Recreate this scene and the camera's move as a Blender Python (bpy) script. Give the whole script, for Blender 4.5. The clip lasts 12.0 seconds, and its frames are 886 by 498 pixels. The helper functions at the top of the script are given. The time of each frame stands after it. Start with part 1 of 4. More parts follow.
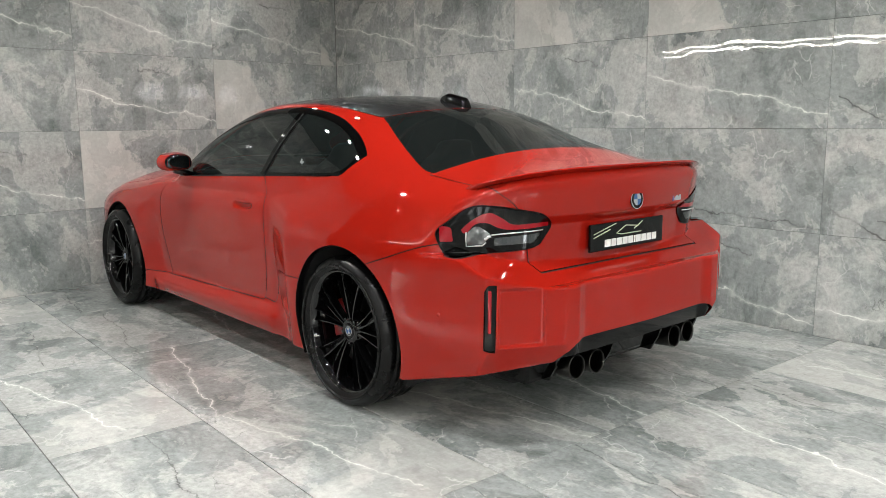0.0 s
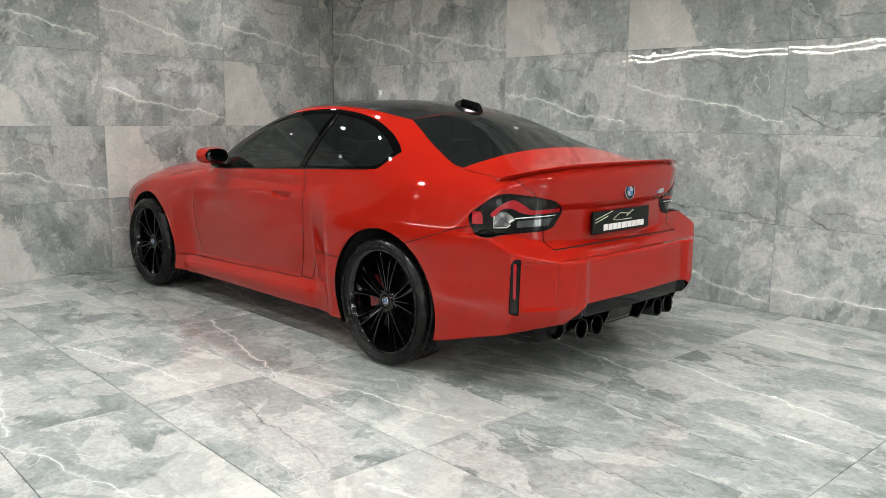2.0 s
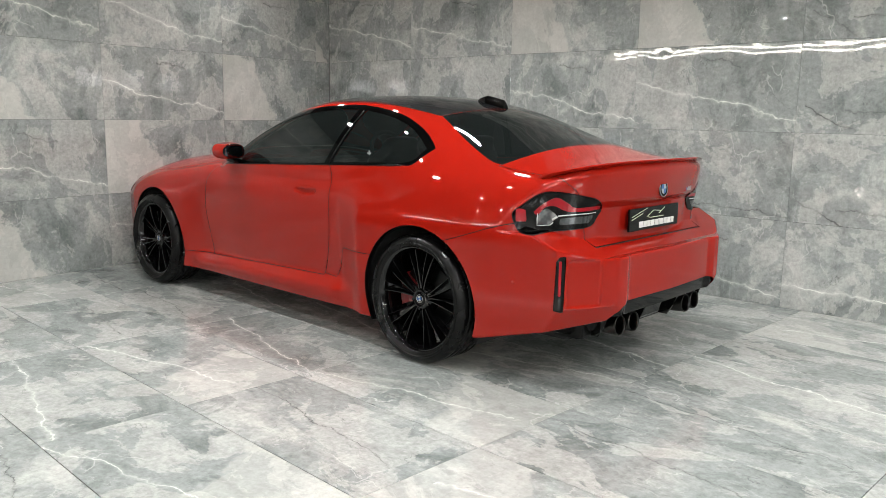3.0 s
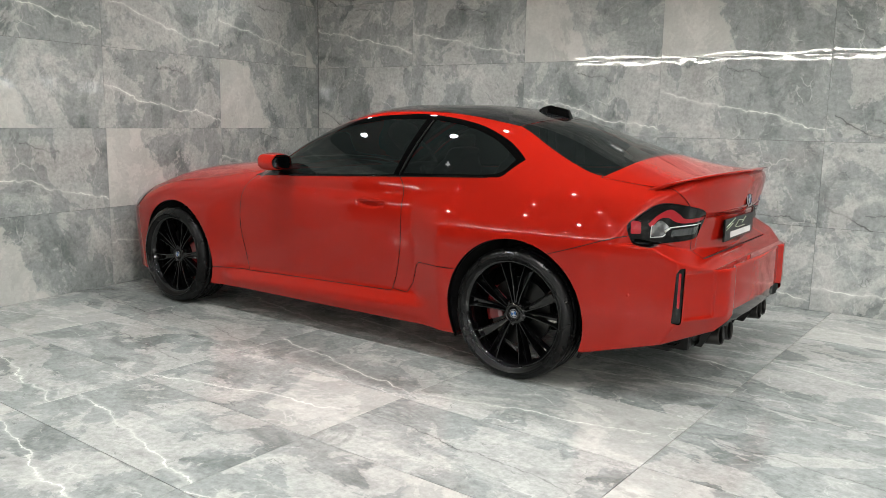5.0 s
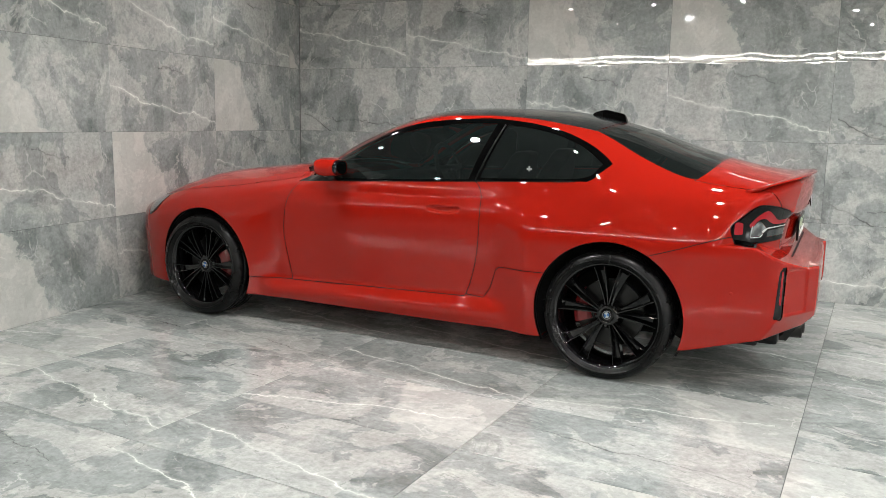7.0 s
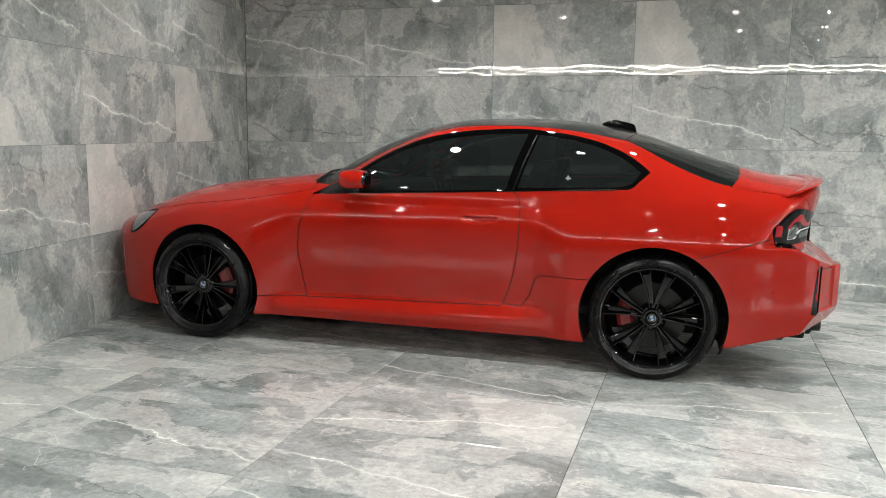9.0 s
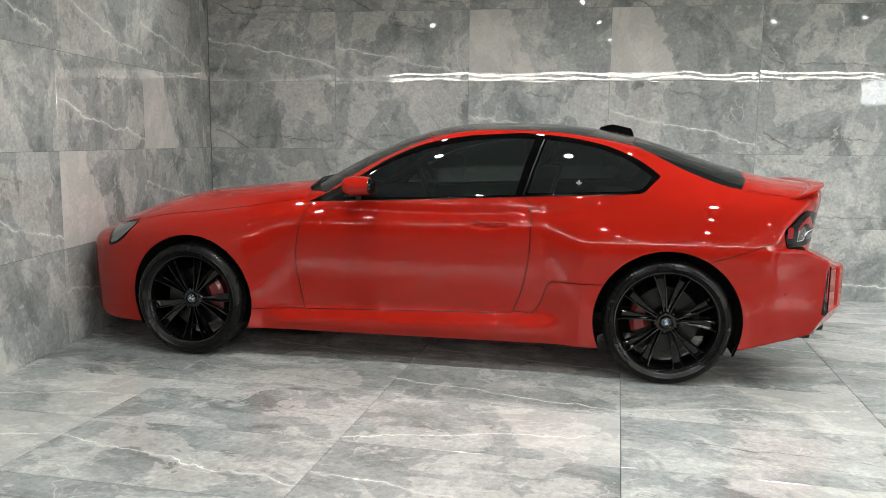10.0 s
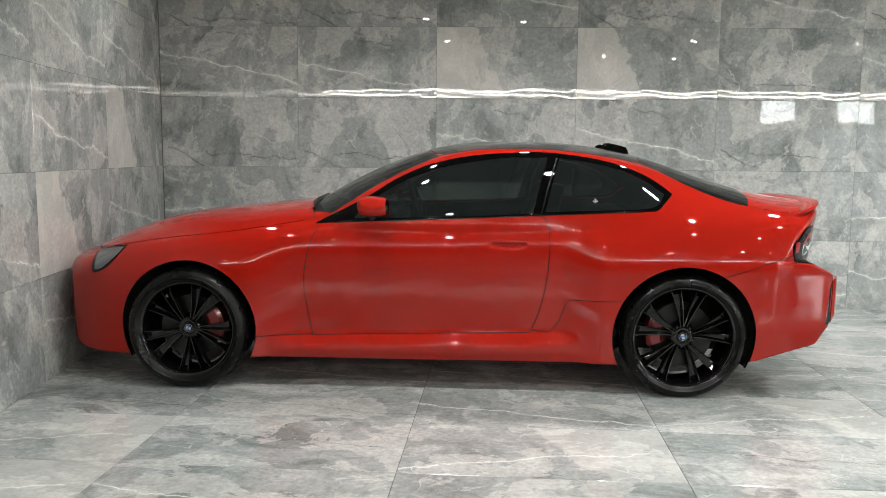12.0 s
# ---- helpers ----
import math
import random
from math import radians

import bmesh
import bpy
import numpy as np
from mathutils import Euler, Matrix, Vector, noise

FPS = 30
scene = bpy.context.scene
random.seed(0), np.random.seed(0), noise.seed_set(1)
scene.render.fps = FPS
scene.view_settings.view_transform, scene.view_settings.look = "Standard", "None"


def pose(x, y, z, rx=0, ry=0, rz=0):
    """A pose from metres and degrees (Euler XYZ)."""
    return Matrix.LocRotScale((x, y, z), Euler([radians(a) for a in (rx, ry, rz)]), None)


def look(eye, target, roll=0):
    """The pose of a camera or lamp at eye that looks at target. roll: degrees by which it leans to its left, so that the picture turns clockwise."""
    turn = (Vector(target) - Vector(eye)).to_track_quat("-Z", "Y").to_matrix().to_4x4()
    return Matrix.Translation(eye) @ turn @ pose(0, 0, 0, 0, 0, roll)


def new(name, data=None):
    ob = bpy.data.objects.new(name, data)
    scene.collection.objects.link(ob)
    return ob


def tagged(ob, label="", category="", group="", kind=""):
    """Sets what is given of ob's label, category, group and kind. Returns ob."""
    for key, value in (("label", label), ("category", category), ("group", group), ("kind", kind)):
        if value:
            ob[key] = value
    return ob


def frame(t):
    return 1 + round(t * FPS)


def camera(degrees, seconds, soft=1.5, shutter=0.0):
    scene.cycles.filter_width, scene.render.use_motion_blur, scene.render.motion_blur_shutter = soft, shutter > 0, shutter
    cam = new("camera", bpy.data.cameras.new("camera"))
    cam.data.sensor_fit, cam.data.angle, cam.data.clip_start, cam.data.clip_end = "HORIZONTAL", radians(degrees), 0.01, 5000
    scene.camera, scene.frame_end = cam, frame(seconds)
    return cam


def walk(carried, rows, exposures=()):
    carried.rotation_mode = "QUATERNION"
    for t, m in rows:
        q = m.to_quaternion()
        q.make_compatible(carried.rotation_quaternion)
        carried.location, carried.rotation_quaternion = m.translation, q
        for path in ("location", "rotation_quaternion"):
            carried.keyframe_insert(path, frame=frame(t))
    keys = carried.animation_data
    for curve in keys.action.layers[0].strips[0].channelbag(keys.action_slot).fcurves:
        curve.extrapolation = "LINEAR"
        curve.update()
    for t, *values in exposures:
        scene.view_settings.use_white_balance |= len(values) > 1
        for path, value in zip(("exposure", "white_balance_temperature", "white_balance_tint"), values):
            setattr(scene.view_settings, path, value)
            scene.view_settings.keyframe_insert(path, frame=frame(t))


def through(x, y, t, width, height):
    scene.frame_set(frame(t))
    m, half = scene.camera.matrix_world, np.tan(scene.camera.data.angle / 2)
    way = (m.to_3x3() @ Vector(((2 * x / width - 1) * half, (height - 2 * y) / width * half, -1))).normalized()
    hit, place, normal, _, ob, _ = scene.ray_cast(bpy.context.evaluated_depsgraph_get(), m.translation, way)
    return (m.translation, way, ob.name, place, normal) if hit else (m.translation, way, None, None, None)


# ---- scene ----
cam = camera(58.3, 12.0, soft=0.8)
PATH = [
    (0, (-0.06, 0.146, 1.26), (1.262, 1.612, 0.941), -0.4),
    (0.5, (-0.189, 0.067, 1.265), (1.151, 1.518, 0.947), -0.5),
    (1, (-0.323, -0.049, 1.27), (1.035, 1.385, 0.953), -0.2),
    (1.5, (-0.466, -0.076, 1.262), (0.913, 1.338, 0.945), 0.1),
    (2, (-0.746, -0.083, 1.28), (0.658, 1.306, 0.957), 0.5),
    (2.5, (-0.926, -0.006, 1.297), (0.508, 1.349, 0.969), 0.8),
    (3, (-1.001, 0.203, 1.285), (0.468, 1.519, 0.951), 0.9),
    (3.2, (-1.066, 0.309, 1.303), (0.427, 1.598, 0.968), 1.3),
    (4.8, (-1.473, 0.936, 1.307), (0.127, 2.09, 0.984), 1.0),
    (5, (-1.518, 1.048, 1.299), (0.106, 2.171, 0.98), 1.0),
    (5.5, (-1.68, 1.274, 1.318), (-0.02, 2.341, 0.997), 0.9),
    (6, (-1.903, 1.498, 1.324), (-0.205, 2.505, 1.002), 1.0),
    (6.5, (-1.983, 1.734, 1.304), (-0.249, 2.678, 0.983), 1.0),
    (7, (-2.052, 1.998, 1.315), (-0.277, 2.864, 0.997), 1.0),
    (7.2, (-2.129, 2.094, 1.322), (-0.341, 2.93, 1.003), 1.0),
    (9, (-2.393, 2.983, 1.314), (-0.484, 3.503, 1.021), 0.8),
    (9.5, (-2.445, 3.25, 1.329), (-0.513, 3.678, 1.041), 0.8),
    (10, (-2.382, 3.475, 1.294), (-0.429, 3.808, 1.021), 0.6),
    (10.5, (-2.364, 3.677, 1.309), (-0.396, 3.922, 1.049), 0.6),
    (11, (-2.443, 3.918, 1.319), (-0.465, 4.083, 1.07), 0.5),
    (11.5, (-2.451, 4.085, 1.323), (-0.468, 4.187, 1.084), 0.5),
    (12, (-2.374, 4.195, 1.311), (-0.388, 4.249, 1.077), 0.5),
]
walk(cam, [(t, look(eye, target, roll)) for t, eye, target, roll in PATH])

# ---- world, lights, exposure ----
world = bpy.data.worlds.new("world")
scene.world = world
world.use_nodes = True
world.node_tree.nodes["Background"].inputs[0].default_value = (0.9, 0.95, 1.0, 1)
world.node_tree.nodes["Background"].inputs[1].default_value = 0.02
scene.view_settings.exposure = 0.0

CEIL = 3.0           # ceiling height
BACK = 4.578         # room face of the tiled back wall
FAR = -5.6           # wall on the opposite side
SOUTH = -6.0
CORNER = Vector((4.578, 6.855, 0))
LEFT_DIR = Vector((-0.9946, -0.1037, 0)).normalized()   # the side wall runs off square from the corner

SPOT_POWER = 106.0
SPOTS = [(x, 5.9 - 0.12 * (1.3 - x) - 1.2 * k) for x in (3.1, 1.3, -0.5, -2.3, -4.1) for k in range(9)]


# ---- materials ----
def material(name, base=(0.5, 0.5, 0.5), rough=0.5, metal=0.0, coat=0.0, spec=0.5):
    m = bpy.data.materials.new(name)
    m.use_nodes = True
    b = m.node_tree.nodes["Principled BSDF"]
    b.inputs["Base Color"].default_value = (*base, 1)
    b.inputs["Roughness"].default_value = rough
    b.inputs["Metallic"].default_value = metal
    b.inputs["Coat Weight"].default_value = coat
    b.inputs["Coat Roughness"].default_value = 0.02
    b.inputs["Specular IOR Level"].default_value = spec
    return m


class Nodes:
    """Short hand for node trees."""

    def __init__(self, m):
        self.t = m.node_tree
        self.bsdf = self.t.nodes["Principled BSDF"]

    def add(self, kind, **sets):
        n = self.t.nodes.new(kind)
        for k, v in sets.items():
            setattr(n, k, v)
        return n

    def put(self, socket, value):
        if isinstance(value, bpy.types.NodeSocket):
            self.t.links.new(value, socket)
        else:
            socket.default_value = value

    def math(self, op, a, b=0.0, clamp=False):
        n = self.add("ShaderNodeMath", operation=op, use_clamp=clamp)
        self.put(n.inputs[0], a)
        self.put(n.inputs[1], b)
        return n.outputs[0]

    def noise(self, vec, scale, detail=4.0, rough=0.55, distort=0.0):
        n = self.add("ShaderNodeTexNoise")
        self.put(n.inputs["Vector"], vec)
        n.inputs["Scale"].default_value = scale
        n.inputs["Detail"].default_value = detail
        n.inputs["Roughness"].default_value = rough
        n.inputs["Distortion"].default_value = distort
        return n.outputs[0]

    def ramp(self, fac, stops):
        n = self.add("ShaderNodeValToRGB")
        self.put(n.inputs[0], fac)
        e = n.color_ramp.elements
        while len(e) < len(stops):
            e.new(0.5)
        for el, (p, c) in zip(e, stops):
            el.position = p
            el.color = (*c, 1) if isinstance(c, tuple) else (c, c, c, 1)
        return n.outputs[0]

    def mix(self, fac, a, b, mode="MIX"):
        n = self.add("ShaderNodeMix", data_type="RGBA", blend_type=mode)
        self.put(n.inputs[0], fac)
        self.put(n.inputs[6], a if isinstance(a, bpy.types.NodeSocket) else (*a, 1))
        self.put(n.inputs[7], b if isinstance(b, bpy.types.NodeSocket) else (*b, 1))
        return n.outputs[2]

    def bump(self, height, strength, distance, normal=None):
        n = self.add("ShaderNodeBump")
        self.put(n.inputs["Height"], height)
        n.inputs["Strength"].default_value = strength
        n.inputs["Distance"].default_value = distance
        if normal is not None:
            self.put(n.inputs["Normal"], normal)
        return n.outputs[0]


def marble(name, light, veins=(), cracks=(), bright=0.0, rough=0.014, wave=0.0014, floor=False):
    """Polished grey marble-look porcelain tile. veins, cracks: (offset, slope, waviness, width, from, to) lines across the tile's own plane."""
    m = material(name, rough=rough, spec=0.5)
    n = Nodes(m)
    co = n.add("ShaderNodeTexCoord").outputs["Object"]
    rnd = n.add("ShaderNodeObjectInfo").outputs["Random"]
    sep = n.add("ShaderNodeSeparateXYZ")
    n.put(sep.inputs[0], co)
    u, v = sep.outputs[0], sep.outputs[1]
    shift = n.add("ShaderNodeCombineXYZ")
    n.put(shift.inputs[0], n.math("MULTIPLY", rnd, 37.0))
    n.put(shift.inputs[1], n.math("MULTIPLY", rnd, 91.0))
    off = n.add("ShaderNodeVectorMath", operation="ADD")
    n.put(off.inputs[0], co)
    n.put(off.inputs[1], shift.outputs[0])
    p = off.outputs[0]
    stretch = n.add("ShaderNodeMapping")
    n.put(stretch.inputs[0], p)
    stretch.inputs["Scale"].default_value = (1.0, 1.35, 1.0) if floor else (1.25, 1.0, 1.0)
    q = stretch.outputs[0]
    big = n.noise(q, 1.5, 8.0, 0.62, 0.9)
    patch = n.noise(q, 1.7, 12.0, 0.64, 0.5)
    fine = n.noise(p, 40.0, 6.0, 0.7)
    lo, mid, hi = (tuple(c * light for c in t) for t in ((0.118, 0.130, 0.125), (0.198, 0.212, 0.205), (0.305, 0.312, 0.296)))
    pale = tuple(c * light for c in (0.37, 0.366, 0.345))
    col = n.ramp(big, [(0.34, lo), (0.455, mid), (0.53, mid), (0.64, hi)])
    dark_edge = n.ramp(patch, [(0.395, 1.0), (0.415, 0.0)])
    edge = n.ramp(patch, [(0.525, 0.0), (0.538, 1.0)])
    edge2 = n.ramp(n.noise(q, 2.6, 12.0, 0.68, 0.2), [(0.575, 0.0), (0.60, 1.0)])
    col = n.mix(n.math("MULTIPLY", dark_edge, 0.5), col, lo)
    col = n.mix(n.math("MULTIPLY", edge, 0.45), col, pale)
    col = n.mix(n.math("MULTIPLY", edge2, 0.32), col, pale)
    mottle = n.noise(q, 11.0, 9.0, 0.76, 0.3)
    col = n.mix(0.30, col, n.ramp(mottle, [(0.36, 0.26), (0.48, 0.5), (0.64, 0.72)]), "OVERLAY")
    col = n.mix(0.52, col, n.ramp(fine, [(0.3, 0.31), (0.7, 0.69)]), "OVERLAY")
    # hair veins and dark hair cracks
    warp = n.add("ShaderNodeVectorMath", operation="ADD")
    wn = n.add("ShaderNodeTexNoise")
    n.put(wn.inputs["Vector"], q)
    wn.inputs["Scale"].default_value = 4.0
    wn.inputs["Detail"].default_value = 6.0
    scaled = n.add("ShaderNodeVectorMath", operation="SCALE")
    n.put(scaled.inputs[0], wn.outputs[1])
    scaled.inputs["Scale"].default_value = 0.35
    n.put(warp.inputs[0], q)
    n.put(warp.inputs[1], scaled.outputs[0])
    for scale, width, tone, weight, lowest in ((2.1, 0.012, (0.46, 0.46, 0.44), 0.55, 0.52), (3.7, 0.010, (0.06, 0.065, 0.062), 0.6, 0.57), (7.0, 0.02, (0.42, 0.42, 0.40), 0.4, 0.54)):
        vo = n.add("ShaderNodeTexVoronoi", feature="DISTANCE_TO_EDGE")
        n.put(vo.inputs["Vector"], warp.outputs[0])
        vo.inputs["Scale"].default_value = scale
        thin = n.ramp(vo.outputs["Distance"], [(0.0, 1.0), (width, 0.0)])
        mask = n.ramp(n.noise(q, scale * 0.9 + 0.7, 3.0), [(lowest, 0.0), (lowest + 0.08, 1.0)])
        col = n.mix(n.math("MULTIPLY", n.math("MULTIPLY", thin, mask), weight), col, tuple(c * light for c in tone))
    speck = n.ramp(n.noise(p, 150.0, 3.0, 0.7), [(0.30, 1.0), (0.36, 0.0)])
    col = n.mix(n.math("MULTIPLY", speck, 0.35), col, lo)
    if bright:
        side = n.ramp(n.math("ADD", n.math("ADD", u, n.math("MULTIPLY", v, 0.55)), n.math("MULTIPLY", n.noise(p, 5.0, 8.0, 0.7), 0.5)), [(0.10, 1.0), (0.125, 0.0)])
        col = n.mix(n.math("MULTIPLY", side, bright), col, tuple(c * light for c in (0.50, 0.485, 0.445)))
    wob = n.noise(p, 3.0, 6.0, 0.62)
    wob2 = n.noise(p, 13.0, 5.0, 0.6)
    strength = n.noise(p, 5.0, 3.0)
    for kind, lines in (("vein", veins), ("crack", cracks)):
        for c0, slope, wavy, width, u0, u1 in lines:
            line = n.math("ADD", n.math("ADD", n.math("MULTIPLY", u, slope), c0), n.math("MULTIPLY", n.math("SUBTRACT", rnd, 0.5), 0.10))
            line = n.math("ADD", line, n.math("MULTIPLY", n.math("SUBTRACT", wob, 0.5), wavy))
            line = n.math("ADD", line, n.math("MULTIPLY", n.math("SUBTRACT", wob2, 0.5), wavy * 0.16))
            d = n.math("ABSOLUTE", n.math("SUBTRACT", v, line))
            f = n.math("SUBTRACT", 1.0, n.math("DIVIDE", d, width), True)
            halo = n.math("SUBTRACT", 1.0, n.math("DIVIDE", d, width * 7), True)
            inside = n.math("MULTIPLY", n.math("GREATER_THAN", u, u0), n.math("LESS_THAN", u, u1))
            f = n.math("MULTIPLY", n.math("POWER", f, 0.6), inside)
            halo = n.math("MULTIPLY", n.math("MULTIPLY", halo, halo), inside)
            f = n.math("MULTIPLY", f, n.ramp(strength, [(0.40, 0.12), (0.58, 1.0)]))
            tone = tuple(c * light for c in ((0.62, 0.63, 0.59) if kind == "vein" else (0.05, 0.05, 0.048)))
            col = n.mix(n.math("MULTIPLY", halo, 0.25), col, tone)
            col = n.mix(n.math("MULTIPLY", f, 0.75), col, tone)
    n.put(n.bsdf.inputs["Base Color"], col)
    n.put(n.bsdf.inputs["Roughness"], n.ramp(fine, [(0.3, rough * 0.8), (0.7, rough * 1.3)]))
    n.put(n.bsdf.inputs["Normal"], n.bump(n.noise(p, 24.0, 2.0), 1.0, wave * 0.04, n.bump(n.noise(p, 3.5, 1.0), 1.0, wave * 0.75)))
    return m


VEIN = (-0.08, -0.2, 0.22, 0.0045, -0.7, 0.7)
VEIN_FLAT = (-0.12, -0.03, 0.16, 0.006, -0.7, 0.7)
CRACK = (-0.43, -0.52, 0.16, 0.006, -0.55, -0.22)
CRACK_LONG = (0.02, -0.12, 0.18, 0.0045, -0.2, 0.35)
WALL_LIGHT = 1.42
TILE_VEIN = marble("marble_tile_with_white_vein", WALL_LIGHT, [VEIN], [(0.2, -0.15, 0.2, 0.003, -0.1, 0.2)])
TILE_CRACK = marble("marble_tile_with_dark_crack", WALL_LIGHT, [], [CRACK, (-0.2, -0.05, 0.2, 0.0035, -0.3, 0.6)])
TILE_PALE = marble("marble_tile_with_pale_patch", WALL_LIGHT, [], [], bright=0.45)
TILE_FLAT = marble("marble_tile_with_level_vein", WALL_LIGHT, [VEIN_FLAT], [])
FLOOR_LIGHT = 1.4
FLOOR_A = marble("marble_floor_tile", FLOOR_LIGHT, [VEIN], [], rough=0.115, wave=0.0003, floor=True)
FLOOR_B = marble("marble_floor_tile_plain", FLOOR_LIGHT, [], [(0.05, -0.12, 0.2, 0.0025, -0.6, 0.5)], rough=0.115, wave=0.0003, floor=True)
FLOOR_C = marble("marble_floor_tile_pale", FLOOR_LIGHT, [(0.1, 0.25, 0.2, 0.003, -0.5, 0.6)], [], bright=0.25, rough=0.115, wave=0.0003, floor=True)
GROUT = material("grout", (0.10, 0.10, 0.10), 0.8)
PLASTER = material("plaster", (0.07, 0.07, 0.068), 0.6)
CEILING_PAINT = material("ceiling_paint", (0.085, 0.088, 0.085), 0.5)
WHITE = material("white_lacquer", (0.75, 0.75, 0.73), 0.35)


def emitter(name, colour, power):
    m = bpy.data.materials.new(name)
    m.use_nodes = True
    t = m.node_tree
    t.nodes.clear()
    e = t.nodes.new("ShaderNodeEmission")
    e.inputs[0].default_value = (*colour, 1)
    e.inputs[1].default_value = power
    o = t.nodes.new("ShaderNodeOutputMaterial")
    t.links.new(e.outputs[0], o.inputs[0])
    return m


LAMP_GLOW = emitter("downlight_glow", (1.0, 0.99, 0.96), 330.0)
STRIP_GLOW = emitter("led_strip_glow", (1.0, 0.97, 0.86), 70.0)
WINDOW_GLOW = emitter("daylight_pane", (0.95, 1.0, 1.0), 15.0)
SUN_PANE = emitter("sunlit_pane", (0.97, 1.0, 1.0), 42.0)


# ---- mesh helpers ----
def part(name, bm, mat, parent=None, label="", smooth=False):
    me = bpy.data.meshes.new(name)
    bm.to_mesh(me)
    bm.free()
    me.materials.append(mat)
    if smooth:
        me.polygons.foreach_set("use_smooth", [True] * len(me.polygons))
    ob = new(name, me)
    if parent is not None:
        ob.parent = parent
    if label:
        ob["label"] = label
    return ob


def box(x0, x1, y0, y1, z0, z1, bevel=0.0, bm=None, m=None):
    bm = bm or bmesh.new()
    made = bmesh.ops.create_cube(bm, size=1.0)["verts"]
    bmesh.ops.scale(bm, vec=(x1 - x0, y1 - y0, z1 - z0), verts=made)
    bmesh.ops.translate(bm, vec=((x0 + x1) / 2, (y0 + y1) / 2, (z0 + z1) / 2), verts=made)
    if bevel:
        edges = list({e for v in made for e in v.link_edges})
        made = list({v for f in bmesh.ops.bevel(bm, geom=edges, offset=bevel, segments=2, affect="EDGES", profile=0.6)["faces"] for v in f.verts} | {v for v in made if v.is_valid})
    if m is not None:
        bmesh.ops.transform(bm, matrix=m, verts=made)
    return bm


def tube(bm, path, radius, n=10, closed=False):
    """A round tube along a path of points."""
    path = [Vector(p) for p in path]
    rings = []
    up = Vector((0.13, 0.21, 0.97)).normalized()
    for i, p in enumerate(path):
        a = path[i - 1] if (i or closed) else p
        b = path[(i + 1) % len(path)] if (i + 1 < len(path) or closed) else p
        d = (b - a).normalized()
        s = d.cross(up).normalized()
        w = s.cross(d)
        r = radius[i] if isinstance(radius, (list, tuple)) else radius
        rings.append([bm.verts.new(p + (s * math.cos(k * math.tau / n) + w * math.sin(k * math.tau / n)) * r) for k in range(n)])
    for i in range(len(rings) - (0 if closed else 1)):
        r0, r1 = rings[i], rings[(i + 1) % len(rings)]
        for k in range(n):
            bm.faces.new((r0[k], r0[(k + 1) % n], r1[(k + 1) % n], r1[k]))
    if not closed:
        bm.faces.new(rings[0][::-1])
        bm.faces.new(rings[-1])
    return bm


def lathe(bm, profile, n=48, axis="Y", start=0.0, turn=math.tau):
    """Profile of (radius, along) spun round the axis Y."""
    whole = turn >= math.tau - 1e-6
    cols = n if whole else n + 1
    rings = []
    for k in range(cols):
        a = start + turn * k / n
        c, s = math.cos(a), math.sin(a)
        rings.append([bm.verts.new((r * c, h, r * s)) for r, h in profile])
    for k in range(n):
        r0, r1 = rings[k], rings[(k + 1) % cols]
        for i in range(len(profile) - 1):
            try:
                bm.faces.new((r0[i], r0[i + 1], r1[i + 1], r1[i]))
            except ValueError:
                pass
    return bm


# ---- room ----
def slab(name, bm, mat, label, category):
    return tagged(part(name, bm, mat), label, category, kind="structure")


def tile_mesh(name, long, short, mat, bevel=0.0012, thick=0.01):
    bm = box(-long / 2, long / 2, -short / 2, short / 2, -thick, 0, 0)
    top = [e for e in bm.edges if all(v.co.z > -1e-6 for v in e.verts)]
    bmesh.ops.bevel(bm, geom=top, offset=bevel, segments=1, affect="EDGES")
    me = bpy.data.meshes.new(name)
    bm.to_mesh(me)
    bm.free()
    me.materials.append(mat)
    return me


def lay(name, me, parent, m):
    ob = new(name, me)
    ob.parent = parent
    ob.matrix_world = m
    return ob


left_angle = math.degrees(math.atan2(-LEFT_DIR.y, -LEFT_DIR.x))
left_normal = Vector((-LEFT_DIR.y, LEFT_DIR.x, 0))          # into the room
if left_normal.y > 0:
    left_normal = -left_normal
left_len = 4.991          # the side wall ends here and the showroom runs on behind it
NORTH = 10.8

wall_east = slab("wall_east", box(BACK + 0.01, BACK + 0.2, SOUTH - 0.2, NORTH + 0.2, -0.05, CEIL + 0.2), GROUT, "showroom back wall clad in polished grey marble tiles", "wall")
bm = box(-left_len, 0.02, 0.01, 0.2, -0.05, CEIL + 0.2, m=pose(CORNER.x, CORNER.y, 0, 0, 0, left_angle))
wall_north = slab("wall_north", bm, GROUT, "showroom side wall clad in polished grey marble tiles", "wall")
wall_west = slab("wall_west", box(FAR - 0.2, FAR, SOUTH - 0.2, NORTH + 0.2, -0.05, CEIL + 0.2), PLASTER, "plain dark grey plastered wall opposite the car", "wall")
wall_south = slab("wall_south", box(FAR - 0.2, BACK + 0.2, SOUTH - 0.2, SOUTH, -0.05, CEIL + 0.2), PLASTER, "plain dark grey plastered end wall of the showroom", "wall")
wall_end = slab("wall_end", box(FAR, BACK + 0.01, NORTH, NORTH + 0.2, -0.05, CEIL), PLASTER, "plain dark grey plastered wall behind the marble side wall", "wall")
ceiling = slab("ceiling", box(FAR - 0.2, BACK + 0.2, SOUTH - 0.2, NORTH + 0.2, CEIL, CEIL + 0.15), CEILING_PAINT, "dark grey painted showroom ceiling with recessed downlights", "ceiling")
